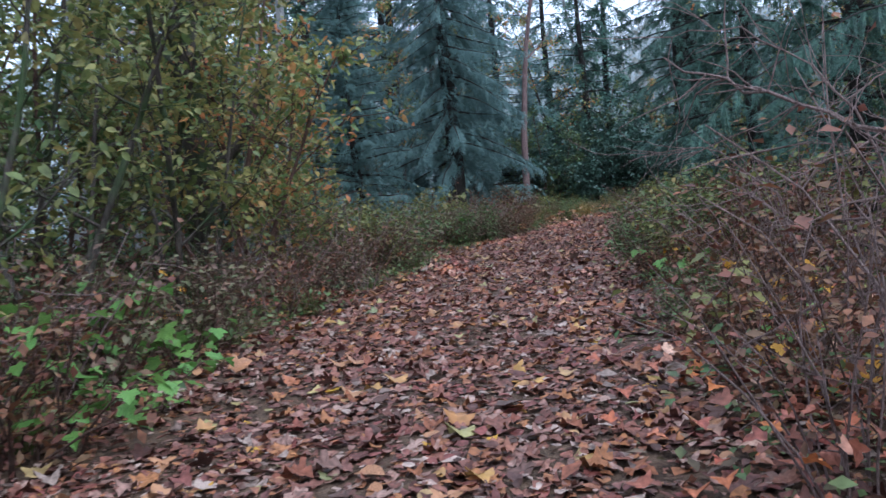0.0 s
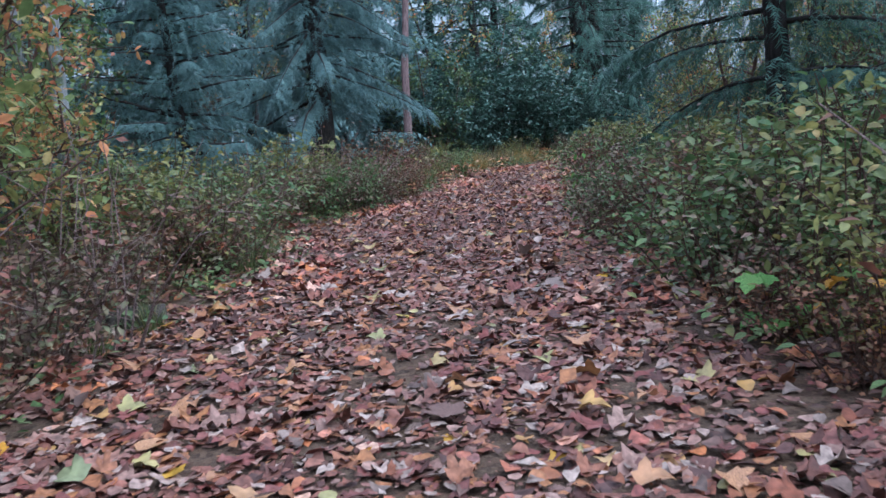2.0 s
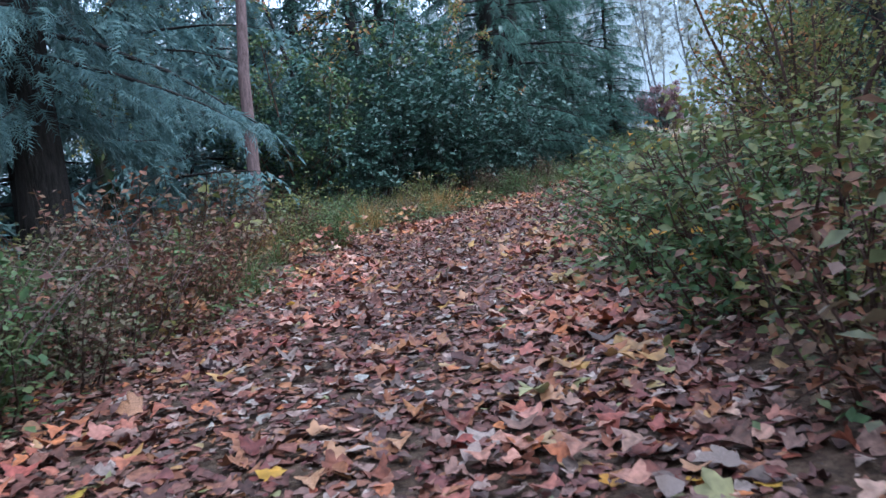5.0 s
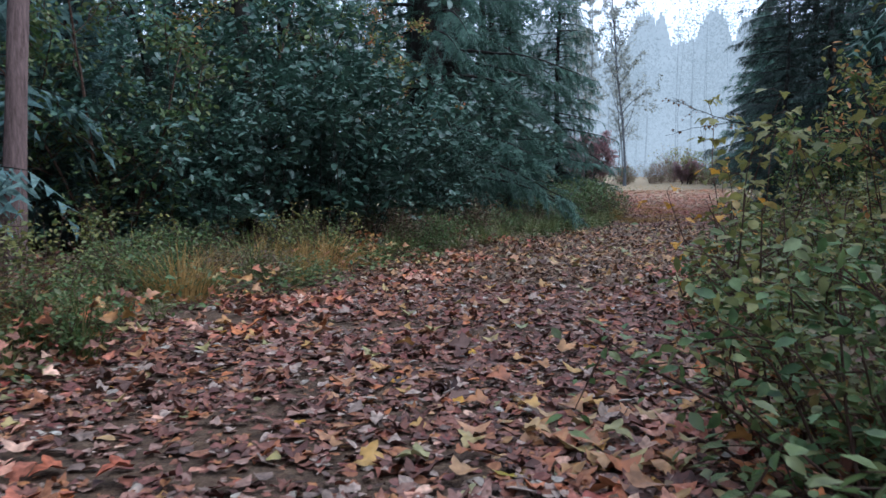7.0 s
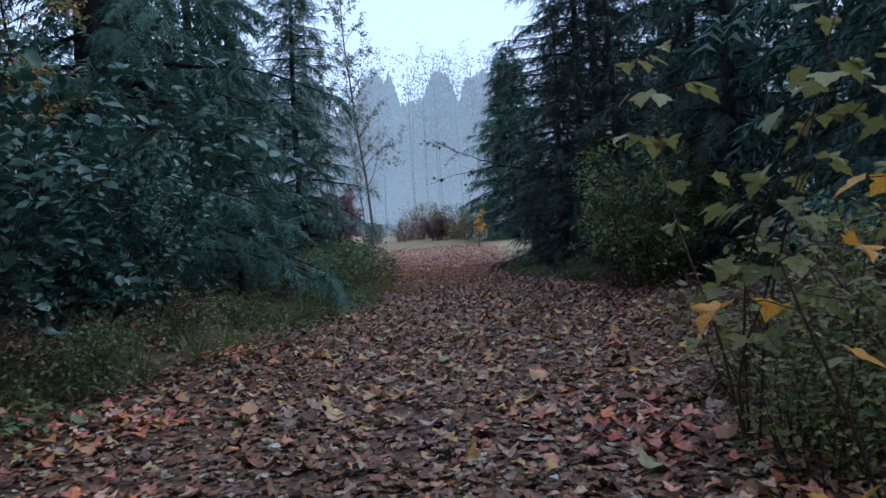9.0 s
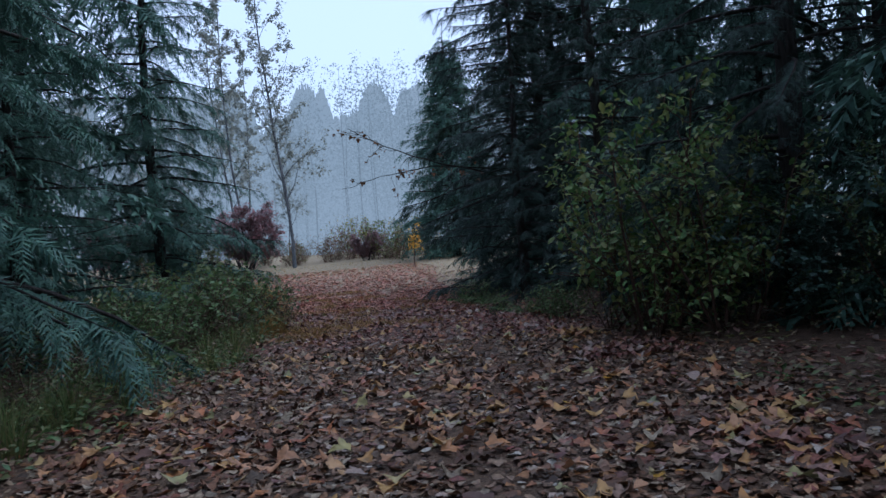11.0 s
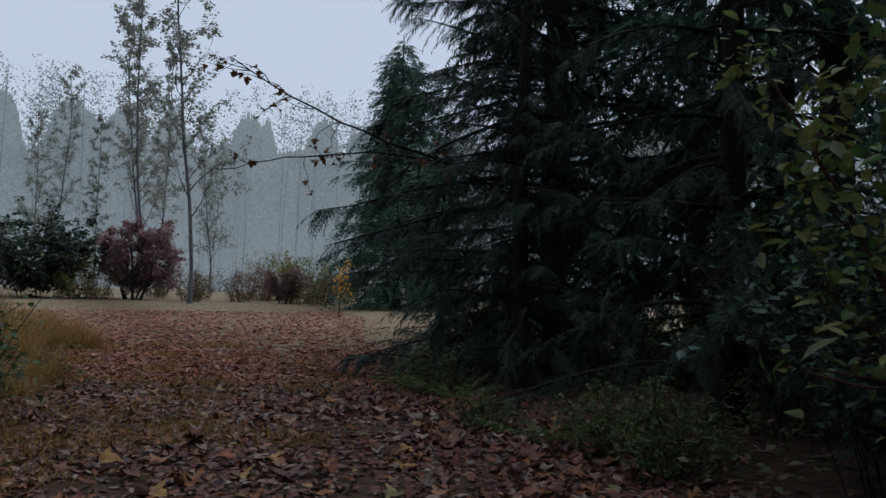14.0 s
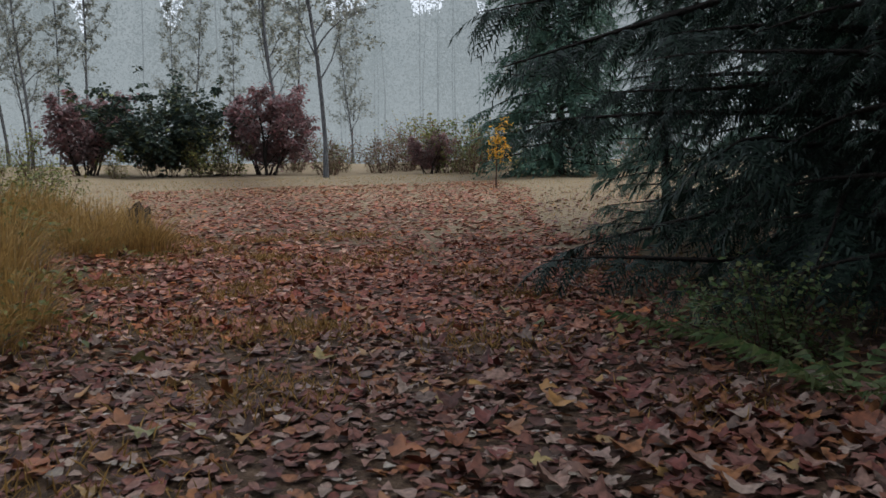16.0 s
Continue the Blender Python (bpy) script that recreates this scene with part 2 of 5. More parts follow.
# ---- geometry helpers ----
def build_mesh(name, chunks, smooth=False):
    """One mesh out of (vertices, faces) chunks, faces as an array of triangles or quads."""
    vs, loops, starts, n0, l0 = [], [], [], 0, 0
    for v, f in chunks:
        v, f = np.asarray(v, float).reshape(-1, 3), np.asarray(f, int)
        if not len(f):
            continue
        k = f.shape[1]
        vs.append(v)
        loops.append((f + n0).ravel())
        starts.append(l0 + k * np.arange(len(f)))
        n0 += len(v)
        l0 += f.size
    me = bpy.data.meshes.new(name)
    v, l, s = np.concatenate(vs), np.concatenate(loops), np.concatenate(starts)
    me.vertices.add(len(v))
    me.vertices.foreach_set("co", v.astype(np.float32).ravel())
    me.loops.add(len(l))
    me.loops.foreach_set("vertex_index", l.astype(np.int32))
    me.polygons.add(len(s))
    me.polygons.foreach_set("loop_start", s.astype(np.int32))
    me.update(calc_edges=True)
    me.validate()
    if smooth:
        me.polygons.foreach_set("use_smooth", np.ones(len(me.polygons), bool))
    return me


def part(name, chunks, mat, parent=None, label="", smooth=False):
    me = build_mesh(name, chunks, smooth)
    me.materials.append(mat)
    ob = new(name, me)
    ob.parent = parent
    return tagged(ob, label)


def tube(points, radii, sides=6, rough=0.0, r=None):
    p, radii = np.asarray(points, float), np.asarray(radii, float)
    d = np.gradient(p, axis=0)
    d /= np.linalg.norm(d, axis=1)[:, None] + 1e-9
    up = np.where(np.abs(d[:, 2:3]) > 0.9, [[1.0, 0, 0]], [[0, 0, 1.0]])
    a = np.cross(d, up)
    a /= np.linalg.norm(a, axis=1)[:, None] + 1e-9
    b = np.cross(d, a)
    th = np.arange(sides) * 2 * np.pi / sides
    rr = radii[:, None] * (1 + (rough * r.standard_normal((len(p), sides)) if rough else 0))
    v = p[:, None] + rr[..., None] * (np.cos(th)[None, :, None] * a[:, None] + np.sin(th)[None, :, None] * b[:, None])
    i, j = np.meshgrid(np.arange(len(p) - 1), np.arange(sides), indexing="ij")
    k = (j + 1) % sides
    f = np.stack([i * sides + j, (i + 1) * sides + j, (i + 1) * sides + k, i * sides + k], -1).reshape(-1, 4)
    return v.reshape(-1, 3), f


def spread(template, places, ahead, up, size):
    """The template (lying in x and y, tip along +y) copied to places, its tip along ahead."""
    tv, tf = template
    y = ahead / (np.linalg.norm(ahead, axis=1)[:, None] + 1e-9)
    x = np.cross(y, up)
    x /= np.linalg.norm(x, axis=1)[:, None] + 1e-9
    z = np.cross(x, y)
    s = np.broadcast_to(np.asarray(size, float), (len(places),))[:, None, None]
    m = np.stack([x, y, z], 1)
    v = places[:, None] + s * np.einsum("vk,nkd->nvd", tv, m)
    f = (tf[None] + (np.arange(len(places)) * len(tv))[:, None, None]).reshape(-1, tf.shape[1])
    return v.reshape(-1, 3), f


def fan(outline, sag=0.0):
    o = np.array([(x, y, z) for x, y, z in outline], float)
    c = o.mean(0) + (0, 0, sag)
    n = len(o)
    return np.vstack([o, c]), np.array([(i, (i + 1) % n, n) for i in range(n)])


OVAL = fan([(0, 0, 0), (0.26, 0.3, 0.06), (0.25, 0.62, 0.05), (0, 1, -0.08), (-0.25, 0.62, 0.05), (-0.26, 0.3, 0.06)], -0.05)
SLIM = fan([(0, 0, 0), (0.13, 0.4, 0.04), (0, 1, -0.12), (-0.13, 0.4, 0.04)], -0.02)
DIAMOND = (np.array([(0, 0, 0), (0.3, 0.5, 0.07), (0, 1, -0.05), (-0.3, 0.5, 0.07)], float), np.array([(0, 1, 2), (0, 2, 3)]))
half = [(0.0, 0.0), (0.15, -0.03), (0.37, -0.06), (0.36, 0.12), (0.5, 0.22), (0.6, 0.44), (0.45, 0.51), (0.31, 0.48), (0.3, 0.7), (0.15, 0.83)]
lobes = [(x, y, 0.10 * abs(x) - 0.1 * y * y) for x, y in half] + [(0, 1, -0.14)] + [(-x, y, 0.16 * abs(x) - 0.1 * y * y) for x, y in half[:0:-1]]
MAPLE = fan(lobes, -0.04)
CURLED = fan([(x, y, 2.2 * z + 0.45 * x * x + 0.2 * y) for x, y, z in lobes], -0.03)
COTTON = fan([(0, 0, 0), (0.34, 0.1, 0.08), (0.41, 0.36, 0.1), (0.24, 0.74, 0.04), (0, 1, -0.08), (-0.22, 0.76, 0.03), (-0.4, 0.38, 0.07), (-0.33, 0.1, 0.07)], -0.05)


def crumpled(template, seed, amount):
    """The same leaf, dried out: narrowed, folded and with an uneven rim."""
    r = np.random.default_rng(seed)
    v = template[0].copy()
    v[:, 0] *= r.uniform(0.65, 1.1)
    v[:, 2] += r.uniform(-0.3, 0.6) * v[:, 0] ** 2 + r.uniform(-0.35, 0.4) * (v[:, 1] - 0.5) ** 2
    return v + r.normal(0, amount, v.shape) * (0.6, 0.6, 1.3), template[1]


DRIED = [crumpled(t, 200 + i, 0.04) for i, t in enumerate((COTTON, COTTON, COTTON, MAPLE, CURLED, MAPLE))]


def spray(pairs, wide, droop, thin=0.065, sweep=0.16):
    """A flat evergreen spray: leaflets in pairs on one axis, sagging to the tip."""
    v, f = [], []
    for i in range(pairs):
        t = (i + 0.5) / pairs
        w = wide * (1 - 0.7 * t) * (0.7 + 0.5 * math.sin(i * 2.1) ** 2)
        for s in (-1, 1):
            n = len(v)
            z = -droop * t * t
            sag = 0.10 + 0.06 * math.cos(i * 1.7 + s)
            v += [(0, t - thin, z), (0, t + thin, z - 0.01), (s * w, t + sweep + 0.1 * w, z - sag)]
            f.append((n, n + 1, n + 2))
    n = len(v)
    v += [(0.012, 0, 0), (-0.012, 0, 0), (0, 1.06, -droop)]
    f.append((n, n + 1, n + 2))
    return np.array(v, float), np.array(f)


SPRAY = spray(10, 0.3, 0.45, 0.034, 0.14)
COARSE = spray(4, 0.36, 0.4, 0.085, 0.2)
BOAT = fan([(0, 0, 0.05), (0.3, 0.15, 0.3), (0.34, 0.5, 0.36), (0.16, 0.85, 0.2), (0, 1, 0.12), (-0.2, 0.8, 0.14), (-0.36, 0.5, 0.2), (-0.26, 0.15, 0.16)], -0.12)
FINESPRAY = spray(11, 0.3, 0.4, 0.028, 0.12)
LACY = spray(18, 0.2, 0.35, 0.032, 0.06)
FERNLEAF = spray(14, 0.16, 0.3, 0.03, 0.05)


# ---- the plan ----
# the line walked, with where it comes from and where it leads
LINE = np.array([(0.6, -14), (0.2, -5), (0, 0), (-0.15, 2.3), (0.14, 4.8), (0.8, 7.5), (1.2, 10.2), (1.6, 11.7), (2.5, 15), (3.7, 18.5), (4.8, 21.1), (6.5, 23.5), (9, 26.1), (11.4, 28.4), (14.2, 31.2), (16.7, 33.8), (18.9, 36.5), (24, 44), (29, 54), (34, 66)])
SEG = np.diff(LINE, axis=0)
LEN = np.linalg.norm(SEG, axis=1)
ARC = np.concatenate([[0], np.cumsum(LEN)]) - 14.4


def along(s, side):
    """The place s metres along the line (0 is the start of the walk), side metres to its right."""
    s, side = np.asarray(s, float), np.asarray(side, float)
    i = np.clip(np.searchsorted(ARC, s) - 1, 0, len(SEG) - 1)
    d = SEG[i] / LEN[i][..., None]
    p = LINE[i] + d * (s - ARC[i])[..., None]
    return p + np.stack([d[..., 1], -d[..., 0]], -1) * side[..., None]


def to_line(x, y):
    """How far along the line the places are, and how far to its right."""
    p = np.stack([np.asarray(x, float).ravel(), np.asarray(y, float).ravel()], -1)
    best, s, side = np.full(len(p), 1e9), np.zeros(len(p)), np.zeros(len(p))
    for a, d, n, arc in zip(LINE, SEG, LEN, ARC):
        t = np.clip(((p - a) @ d) / n**2, 0, 1)
        q = p - (a + t[:, None] * d)
        r = np.linalg.norm(q, axis=1)
        near = r < best
        cross = d[1] * q[:, 0] - d[0] * q[:, 1]
        best, s, side = np.where(near, r, best), np.where(near, arc + t * n, s), np.where(near, np.sign(cross) * r, side)
    return s, side


LEFT = lambda s: np.interp(s, [-14, 0, 7, 9, 11.5, 13, 15, 16.5, 19, 22, 25, 28, 30, 32, 38, 42, 47, 51, 58, 70], [2.0, 2.0, 1.95, 1.85, 1.8, 2.3, 2.3, 1.85, 1.65, 2.2, 2.5, 2.6, 3.0, 2.4, 2.2, 2.1, 1.9, 2.2, 3.4, 4.6])
RIGHT = lambda s: np.interp(s, [-14, 0, 5, 6.5, 8, 11, 13, 16, 19, 22, 25, 27, 29, 31, 33, 36, 40, 46, 49, 55, 62, 70], [1.0, 0.9, 0.95, 1.1, 0.9, 0.85, 0.98, 0.85, 0.85, 0.85, 1.05, 1.3, 1.1, 1.5, 2.0, 2.2, 2.0, 1.6, 2.0, 3.2, 5.5, 7.0])


def wave(x, y, f, seed):
    return np.sin(x * f + seed) * np.cos(y * f * 1.13 - seed * 2) + 0.5 * np.sin(x * f * 2.3 - y * f * 1.7 + seed * 3)


def height(x, y):
    x, y = np.asarray(x, float), np.asarray(y, float)
    shape = x.shape
    s, side = to_line(x, y)
    x, y = x.ravel(), y.ravel()
    out = np.maximum(np.where(side < 0, -side - LEFT(s), side - RIGHT(s)), 0)
    z = 0.05 * np.minimum(out, 2.0) + 0.02 * wave(x, y, 1.9, 1.0) * np.minimum(1, 0.3 + out) + 0.12 * wave(x, y, 0.35, 2.0) * np.clip(out / 4, 0, 1)
    far = x * 0.669 + y * 0.743
    z += 0.042 * np.clip(far - 46, 0, 40) * np.clip((far - 44) / 6, 0, 1)
    z += 0.5 * np.exp(-(((x - 19.6) / 2.4) ** 2 + ((y - 46.0) / 3.2) ** 2))
    return z.reshape(shape)


def ground_at(x, y):
    return float(height(np.array([x]), np.array([y]))[0])


def stand(x, y, turn=0.0, size=1.0, sink=0.03, lean=0.0, toward=0.0):
    """A pose on the ground, turned, sized and leaning."""
    tilt = Matrix.Rotation(radians(lean), 4, Vector((math.cos(radians(toward)), math.sin(radians(toward)), 0)))
    return Matrix.Translation((x, y, ground_at(x, y) - sink)) @ tilt @ Matrix.Rotation(radians(turn), 4, "Z") @ Matrix.Scale(size, 4)


# ground: one sheet to the horizon
core_x, core_y = np.arange(-22, 46, 0.5), np.arange(-16, 76, 0.5)
grow = np.cumsum(0.4 * 1.22 ** np.arange(1, 31))
gx = np.concatenate([core_x[0] - grow[::-1], core_x, core_x[-1] + grow])
gy = np.concatenate([core_y[0] - grow[::-1], core_y, core_y[-1] + grow])
XX, YY = np.meshgrid(gx, gy, indexing="ij")
ZZ = height(XX, YY)
a, b_ = np.meshgrid(np.arange(len(gx) - 1), np.arange(len(gy) - 1), indexing="ij")
q = a * len(gy) + b_
ground = part("ground", [(np.stack([XX, YY, ZZ], -1), np.stack([q, q + len(gy), q + len(gy) + 1, q + 1], -1).reshape(-1, 4))], SOIL, None, "", True)
tagged(ground, "brown forest soil path strewn with fallen leaves", "ground", kind="structure")
gs, gside = to_line(XX, YY)
far_ = (XX * 0.669 + YY * 0.743).ravel()
mead = np.clip((far_ - 45) / 6, 0, 1) * np.clip(0.35 + np.abs(gside + 1) / 3.5, 0, 1) + 0.9 * np.exp(-(((XX.ravel() - 18.5) / 2.2) ** 2 + ((YY.ravel() - 44.5) / 3.2) ** 2))
attr = ground.data.attributes.new("meadow", "FLOAT", "POINT")
attr.data.foreach_set("value", np.clip(mead, 0, 1).astype(np.float32))


# ---- plants ----
GROUPS = {"shrub": "shrubs along the path", "fir_tree": "firs of the wood", "tall_shrub": "tall shrubs of the wood", "poplar_tree": "poplars round the clearing", "grass_tuft": "grass tufts", "alder_tree": "alders of the wood", "maple_tree": "maples of the wood", "laurel_bush": "evergreen bushes under the cedar", "red_bush": "red bushes in the clearing", "vine_maple": "vine maples by the path", "hazel_bush": "hazels by the path", "bramble": "brambles by the path", "maple_seedling": "maple seedlings by the path", "fern": "ferns", "hemlock": "hemlocks by the path"}


def root(name, label, category, group=""):
    return tagged(new(name), label, category, group or GROUPS.get(name, ""))


def path3(start, ahead, length, steps, r, wander=0.15, pull=0.0):
    """A wandering line; pull bends it down (negative) or up."""
    p, d = [np.asarray(start, float)], np.asarray(ahead, float) / np.linalg.norm(ahead)
    for _ in range(steps):
        d = d + r.normal(0, wander, 3) + (0, 0, pull)
        d /= np.linalg.norm(d)
        p.append(p[-1] + d * length / steps)
    return np.array(p)


def conifer(name, label, h, radius, seed, needles=NEEDLE, bark_=BARK, low=0.6, branches=70, thick=0.02, pull=-0.06, sprays=16, size=0.55, template=SPRAY, rise=0.25, twin=False, power=0.8, skirt=1.0, sides=4, steps=7, inner=0):
    """A conifer: trunk, drooping branches and flat sprays."""
    r = np.random.default_rng(seed)
    tree = root(name, label, "tree")
    n = 14
    z = np.linspace(-0.15, h, n)
    axis = np.stack([0.05 * np.sin(z * 0.7 + seed), 0.05 * np.cos(z * 0.5 + seed), z], -1)
    rad = thick * h * (1 - 0.93 * np.linspace(0, 1, n)) + 0.01
    rad[0] *= 1.5
    rad[1] *= 1.1
    part("trunk", [tube(axis, rad, 12, 0.06, r)], bark_, tree, smooth=True)
    if twin:
        part("trunk", [tube(axis + (0.75, 0.1, 0), rad * 0.8, 12, 0.06, r)], bark_, tree, smooth=True)
    wood, sp, sd, su, ss = [], [], [], [], []
    for i in range(branches):
        t = ((i + r.random()) / branches) ** 0.9
        zz = low + t * (h - low) * 0.97
        reach = radius * (1 - t) ** power * r.uniform(0.7, 1.12) * min(1.0, skirt + (1 - skirt) * zz / 2.3) + 0.15
        az = i * 2.399 + r.normal(0, 0.35)
        d = np.array([math.cos(az), math.sin(az), rise * (0.4 + t)])
        start = (np.interp(zz, z, axis[:, 0]), np.interp(zz, z, axis[:, 1]), zz)
        p = path3(start, d, reach, steps, r, 0.07, pull * 7 / steps)
        wood.append(tube(p, np.linspace(0.010 + 0.011 * reach, 0.004, len(p)), sides))
        k = max(5, int(sprays * (0.35 + reach / radius)))
        u = r.random(k) ** 0.75 * 0.92 + 0.08
        idx = u * (len(p) - 1)
        pos = np.stack([np.interp(idx, np.arange(len(p)), p[:, c]) for c in range(3)], -1)
        out = p[-1] - p[0]
        out /= np.linalg.norm(out)
        side = np.cross(out, (0, 0, 1.0))
        sg = r.choice([-1, 1], k)
        dd = out[None] * r.uniform(0.3, 1.0, k)[:, None] + side[None] * (sg * r.uniform(0.2, 1.0, k))[:, None] + np.array([0, 0, -1.0])[None] * r.uniform(0.0, 0.75, k)[:, None]
        sp.append(pos)
        sd.append(dd)
        su.append(np.stack([r.normal(0, 0.3, k), r.normal(0, 0.3, k), np.ones(k)], -1))
        ss.append(size * r.uniform(0.6, 1.25, k) * (0.55 + 0.45 * (1 - t)))
    if inner:
        zz = low + r.random(inner) ** 1.1 * (h - low) * 0.9
        az = r.random(inner) * 6.283
        reach = radius * (1 - (zz - low) / (h - low)) ** power * r.uniform(0.08, 0.6, inner)
        out = np.stack([np.cos(az), np.sin(az), np.zeros(inner)], -1)
        sp.append(out * reach[:, None] + np.stack([np.zeros(inner), np.zeros(inner), zz], -1))
        sd.append(out + r.normal(0, 0.5, (inner, 3)) - (0, 0, 0.5))
        su.append(np.stack([r.normal(0, 0.4, inner), r.normal(0, 0.4, inner), np.ones(inner)], -1))
        ss.append(size * r.uniform(0.8, 1.4, inner))
    tagged(part("branchwork", wood, bark_, tree), kind="stuff")
    tagged(part("crown", [spread(template, np.concatenate(sp), np.concatenate(sd), np.concatenate(su), np.concatenate(ss))], needles, tree), kind="stuff")
    return tree


def leafy(name, label, h, thick, seed, leaves, bark_, limbs=9, reach=2.0, crown_from=0.35, per=40, size=0.12, template=OVAL, lean=(0, 0), pull=0.02, stems=1, category="tree", twigs=4, limb_rise=0.6, split=False):
    """A broad-leaved tree: trunk, limbs, twigs and leaves."""
    r = np.random.default_rng(seed)
    tree = root(name, label, category)
    wood, lp = [], []
    for st in range(stems):
        az0 = r.random() * 6.28
        fan_ = 0.0 if stems == 1 else 0.35
        d0 = np.array([lean[0] + fan_ * math.cos(az0), lean[1] + fan_ * math.sin(az0), 1.0])
        hh = h * (1 if st == 0 else r.uniform(0.7, 1))
        axis = path3((0.08 * st * math.cos(az0), 0.08 * st * math.sin(az0), -0.1), d0, hh, 12, r, 0.045, 0.01)
        rad = thick * (1 if st == 0 else 0.7) * (1 - 0.9 * np.linspace(0, 1, 13)) + 0.006
        rad[0] *= 1.35
        part("trunk", [tube(axis, rad, 10, 0.05, r)], bark_, tree, smooth=True)
        for i in range(limbs):
            t = crown_from + (1 - crown_from) * (i + r.random()) / limbs
            k = t * 12
            s0 = np.array([np.interp(k, np.arange(13), axis[:, c]) for c in range(3)])
            az = i * 2.399 + r.normal(0, 0.4)
            ln = reach * (1.15 - 0.75 * t) * r.uniform(0.7, 1.2)
            p = path3(s0, (math.cos(az), math.sin(az), limb_rise + 0.3 * r.random()), ln, 7, r, 0.14, pull)
            r0 = np.interp(k, np.arange(13), rad) * 0.5
            limb = [tube(p, np.linspace(r0, 0.005, 8), 4)]
            for j in range(twigs):
                q0 = p[2 + (j % 6)]
                tw = path3(q0, (p[-1] - p[0]) / ln + r.normal(0, 0.7, 3), ln * r.uniform(0.25, 0.5), 5, r, 0.2, -0.02)
                limb.append(tube(tw[::2], np.linspace(0.008, 0.004, 3), 3))
                lp.append(tw[1:][r.integers(0, 5, per // 4)] + r.normal(0, 0.09, (per // 4, 3)))
            if split:
                part("limb", limb, bark_, tree)
            else:
                wood += limb
    if wood:
        tagged(part("limbwork", wood, bark_, tree), kind="stuff")
    if lp and per:
        lp = np.concatenate(lp)
        n = len(lp)
        dd = np.stack([r.normal(0, 1, n), r.normal(0, 1, n), r.uniform(-1.1, 0.1, n)], -1)
        up = np.stack([r.normal(0, 0.5, n), r.normal(0, 0.5, n), np.ones(n)], -1)
        tagged(part("crown", [spread(template, lp, dd, up, size * r.uniform(0.55, 1.25, n))], leaves, tree), kind="stuff")
    return tree


def shrub(name, label, h, wide, seed, leaves, stems=16, per=45, size=0.06, template=DIAMOND, wood=STEM, bare=0.0):
    """A shrub: thin arching stems from one foot, side twigs, and leaves all along them."""
    r = np.random.default_rng(seed)
    bush = root(name, label, "shrub")
    tubes, lp = [], []
    for i in range(stems):
        az, out = r.random() * 6.28, r.random() ** 0.6 * wide
        foot = (0.35 * out * math.cos(az), 0.35 * out * math.sin(az), -0.05)
        p = path3(foot, (math.cos(az) * out * 0.7, math.sin(az) * out * 0.7, h * 1.1), h * r.uniform(0.65, 1.15), 8, r, 0.13, -0.02)
        tubes.append(tube(p[::2], np.linspace(0.009, 0.003, 5), 3))
        pts = [p[2:]]
        for j in range(3):
            q0 = p[r.integers(2, 8)]
            tw = path3(q0, r.normal(0, 1, 3) * (1, 1, 0.4) + (0, 0, 0.25), h * r.uniform(0.15, 0.4), 5, r, 0.25, -0.03)
            tubes.append(tube(tw[::2], np.linspace(0.005, 0.002, 3), 3))
            pts.append(tw)
        pts = np.concatenate(pts)
        n = int(per * (1 - bare))
        lp.append(pts[r.integers(0, len(pts), n)] + r.normal(0, 0.05, (n, 3)))
    tagged(part("stemwork", tubes, wood, bush), kind="stuff")
    lp = np.concatenate(lp)
    lp[:, 2] = np.maximum(lp[:, 2], 0.03)
    n = len(lp)
    if n:
        dd = np.stack([r.normal(0, 1, n), r.normal(0, 1, n), r.uniform(-0.9, 0.4, n)], -1)
        up = np.stack([r.normal(0, 0.5, n), r.normal(0, 0.5, n), np.ones(n)], -1)
        tagged(part("foliage", [spread(template, lp, dd, up, size * r.uniform(0.5, 1.3, n))], leaves, bush), kind="stuff")
    return bush


def fern(label, seed, fronds=11, length=0.7, mat=GREEN):
    r = np.random.default_rng(seed)
    thing = root("fern", label, "fern")
    for i in range(fronds):
        az = i * 6.283 / fronds + r.normal(0, 0.2)
        d = np.array([[math.cos(az), math.sin(az), r.uniform(0.5, 1.1)]])
        part("frond", [spread(FERNLEAF, np.zeros((1, 3)), d, np.array([[0, 0, 1.0]]), length * r.uniform(0.7, 1.1))], mat, thing)
    return thing


def tuft(name, label, seed, blades=70, h=0.5, wide=0.25, mat=GREENGRASS):
    r = np.random.default_rng(seed)
    thing = root(name, label, "grass")
    chunks = []
    for i in range(blades):
        az, out = r.random() * 6.28, r.random() ** 0.7
        b0 = np.array([math.cos(az), math.sin(az), 0]) * out * wide * 0.6
        l = h * r.uniform(0.5, 1.2)
        tip = np.array([math.cos(az + r.normal(0, 0.5)), math.sin(az + r.normal(0, 0.5)), 0]) * out * l * 0.9
        t = np.linspace(0, 1, 4)[:, None]
        mid = b0 + tip * t**2 + np.array([0, 0, 1]) * l * (t - 0.35 * out * t**2)
        side = np.array([-math.sin(az), math.cos(az), 0]) * 0.008 * (1 - 0.85 * t)
        v = np.concatenate([mid - side, mid + side])
        chunks.append((v, np.array([(k, k + 1, k + 5, k + 4) for k in range(3)])))
    tagged(part("blade_mass", chunks, mat, thing), kind="stuff")
    return thing


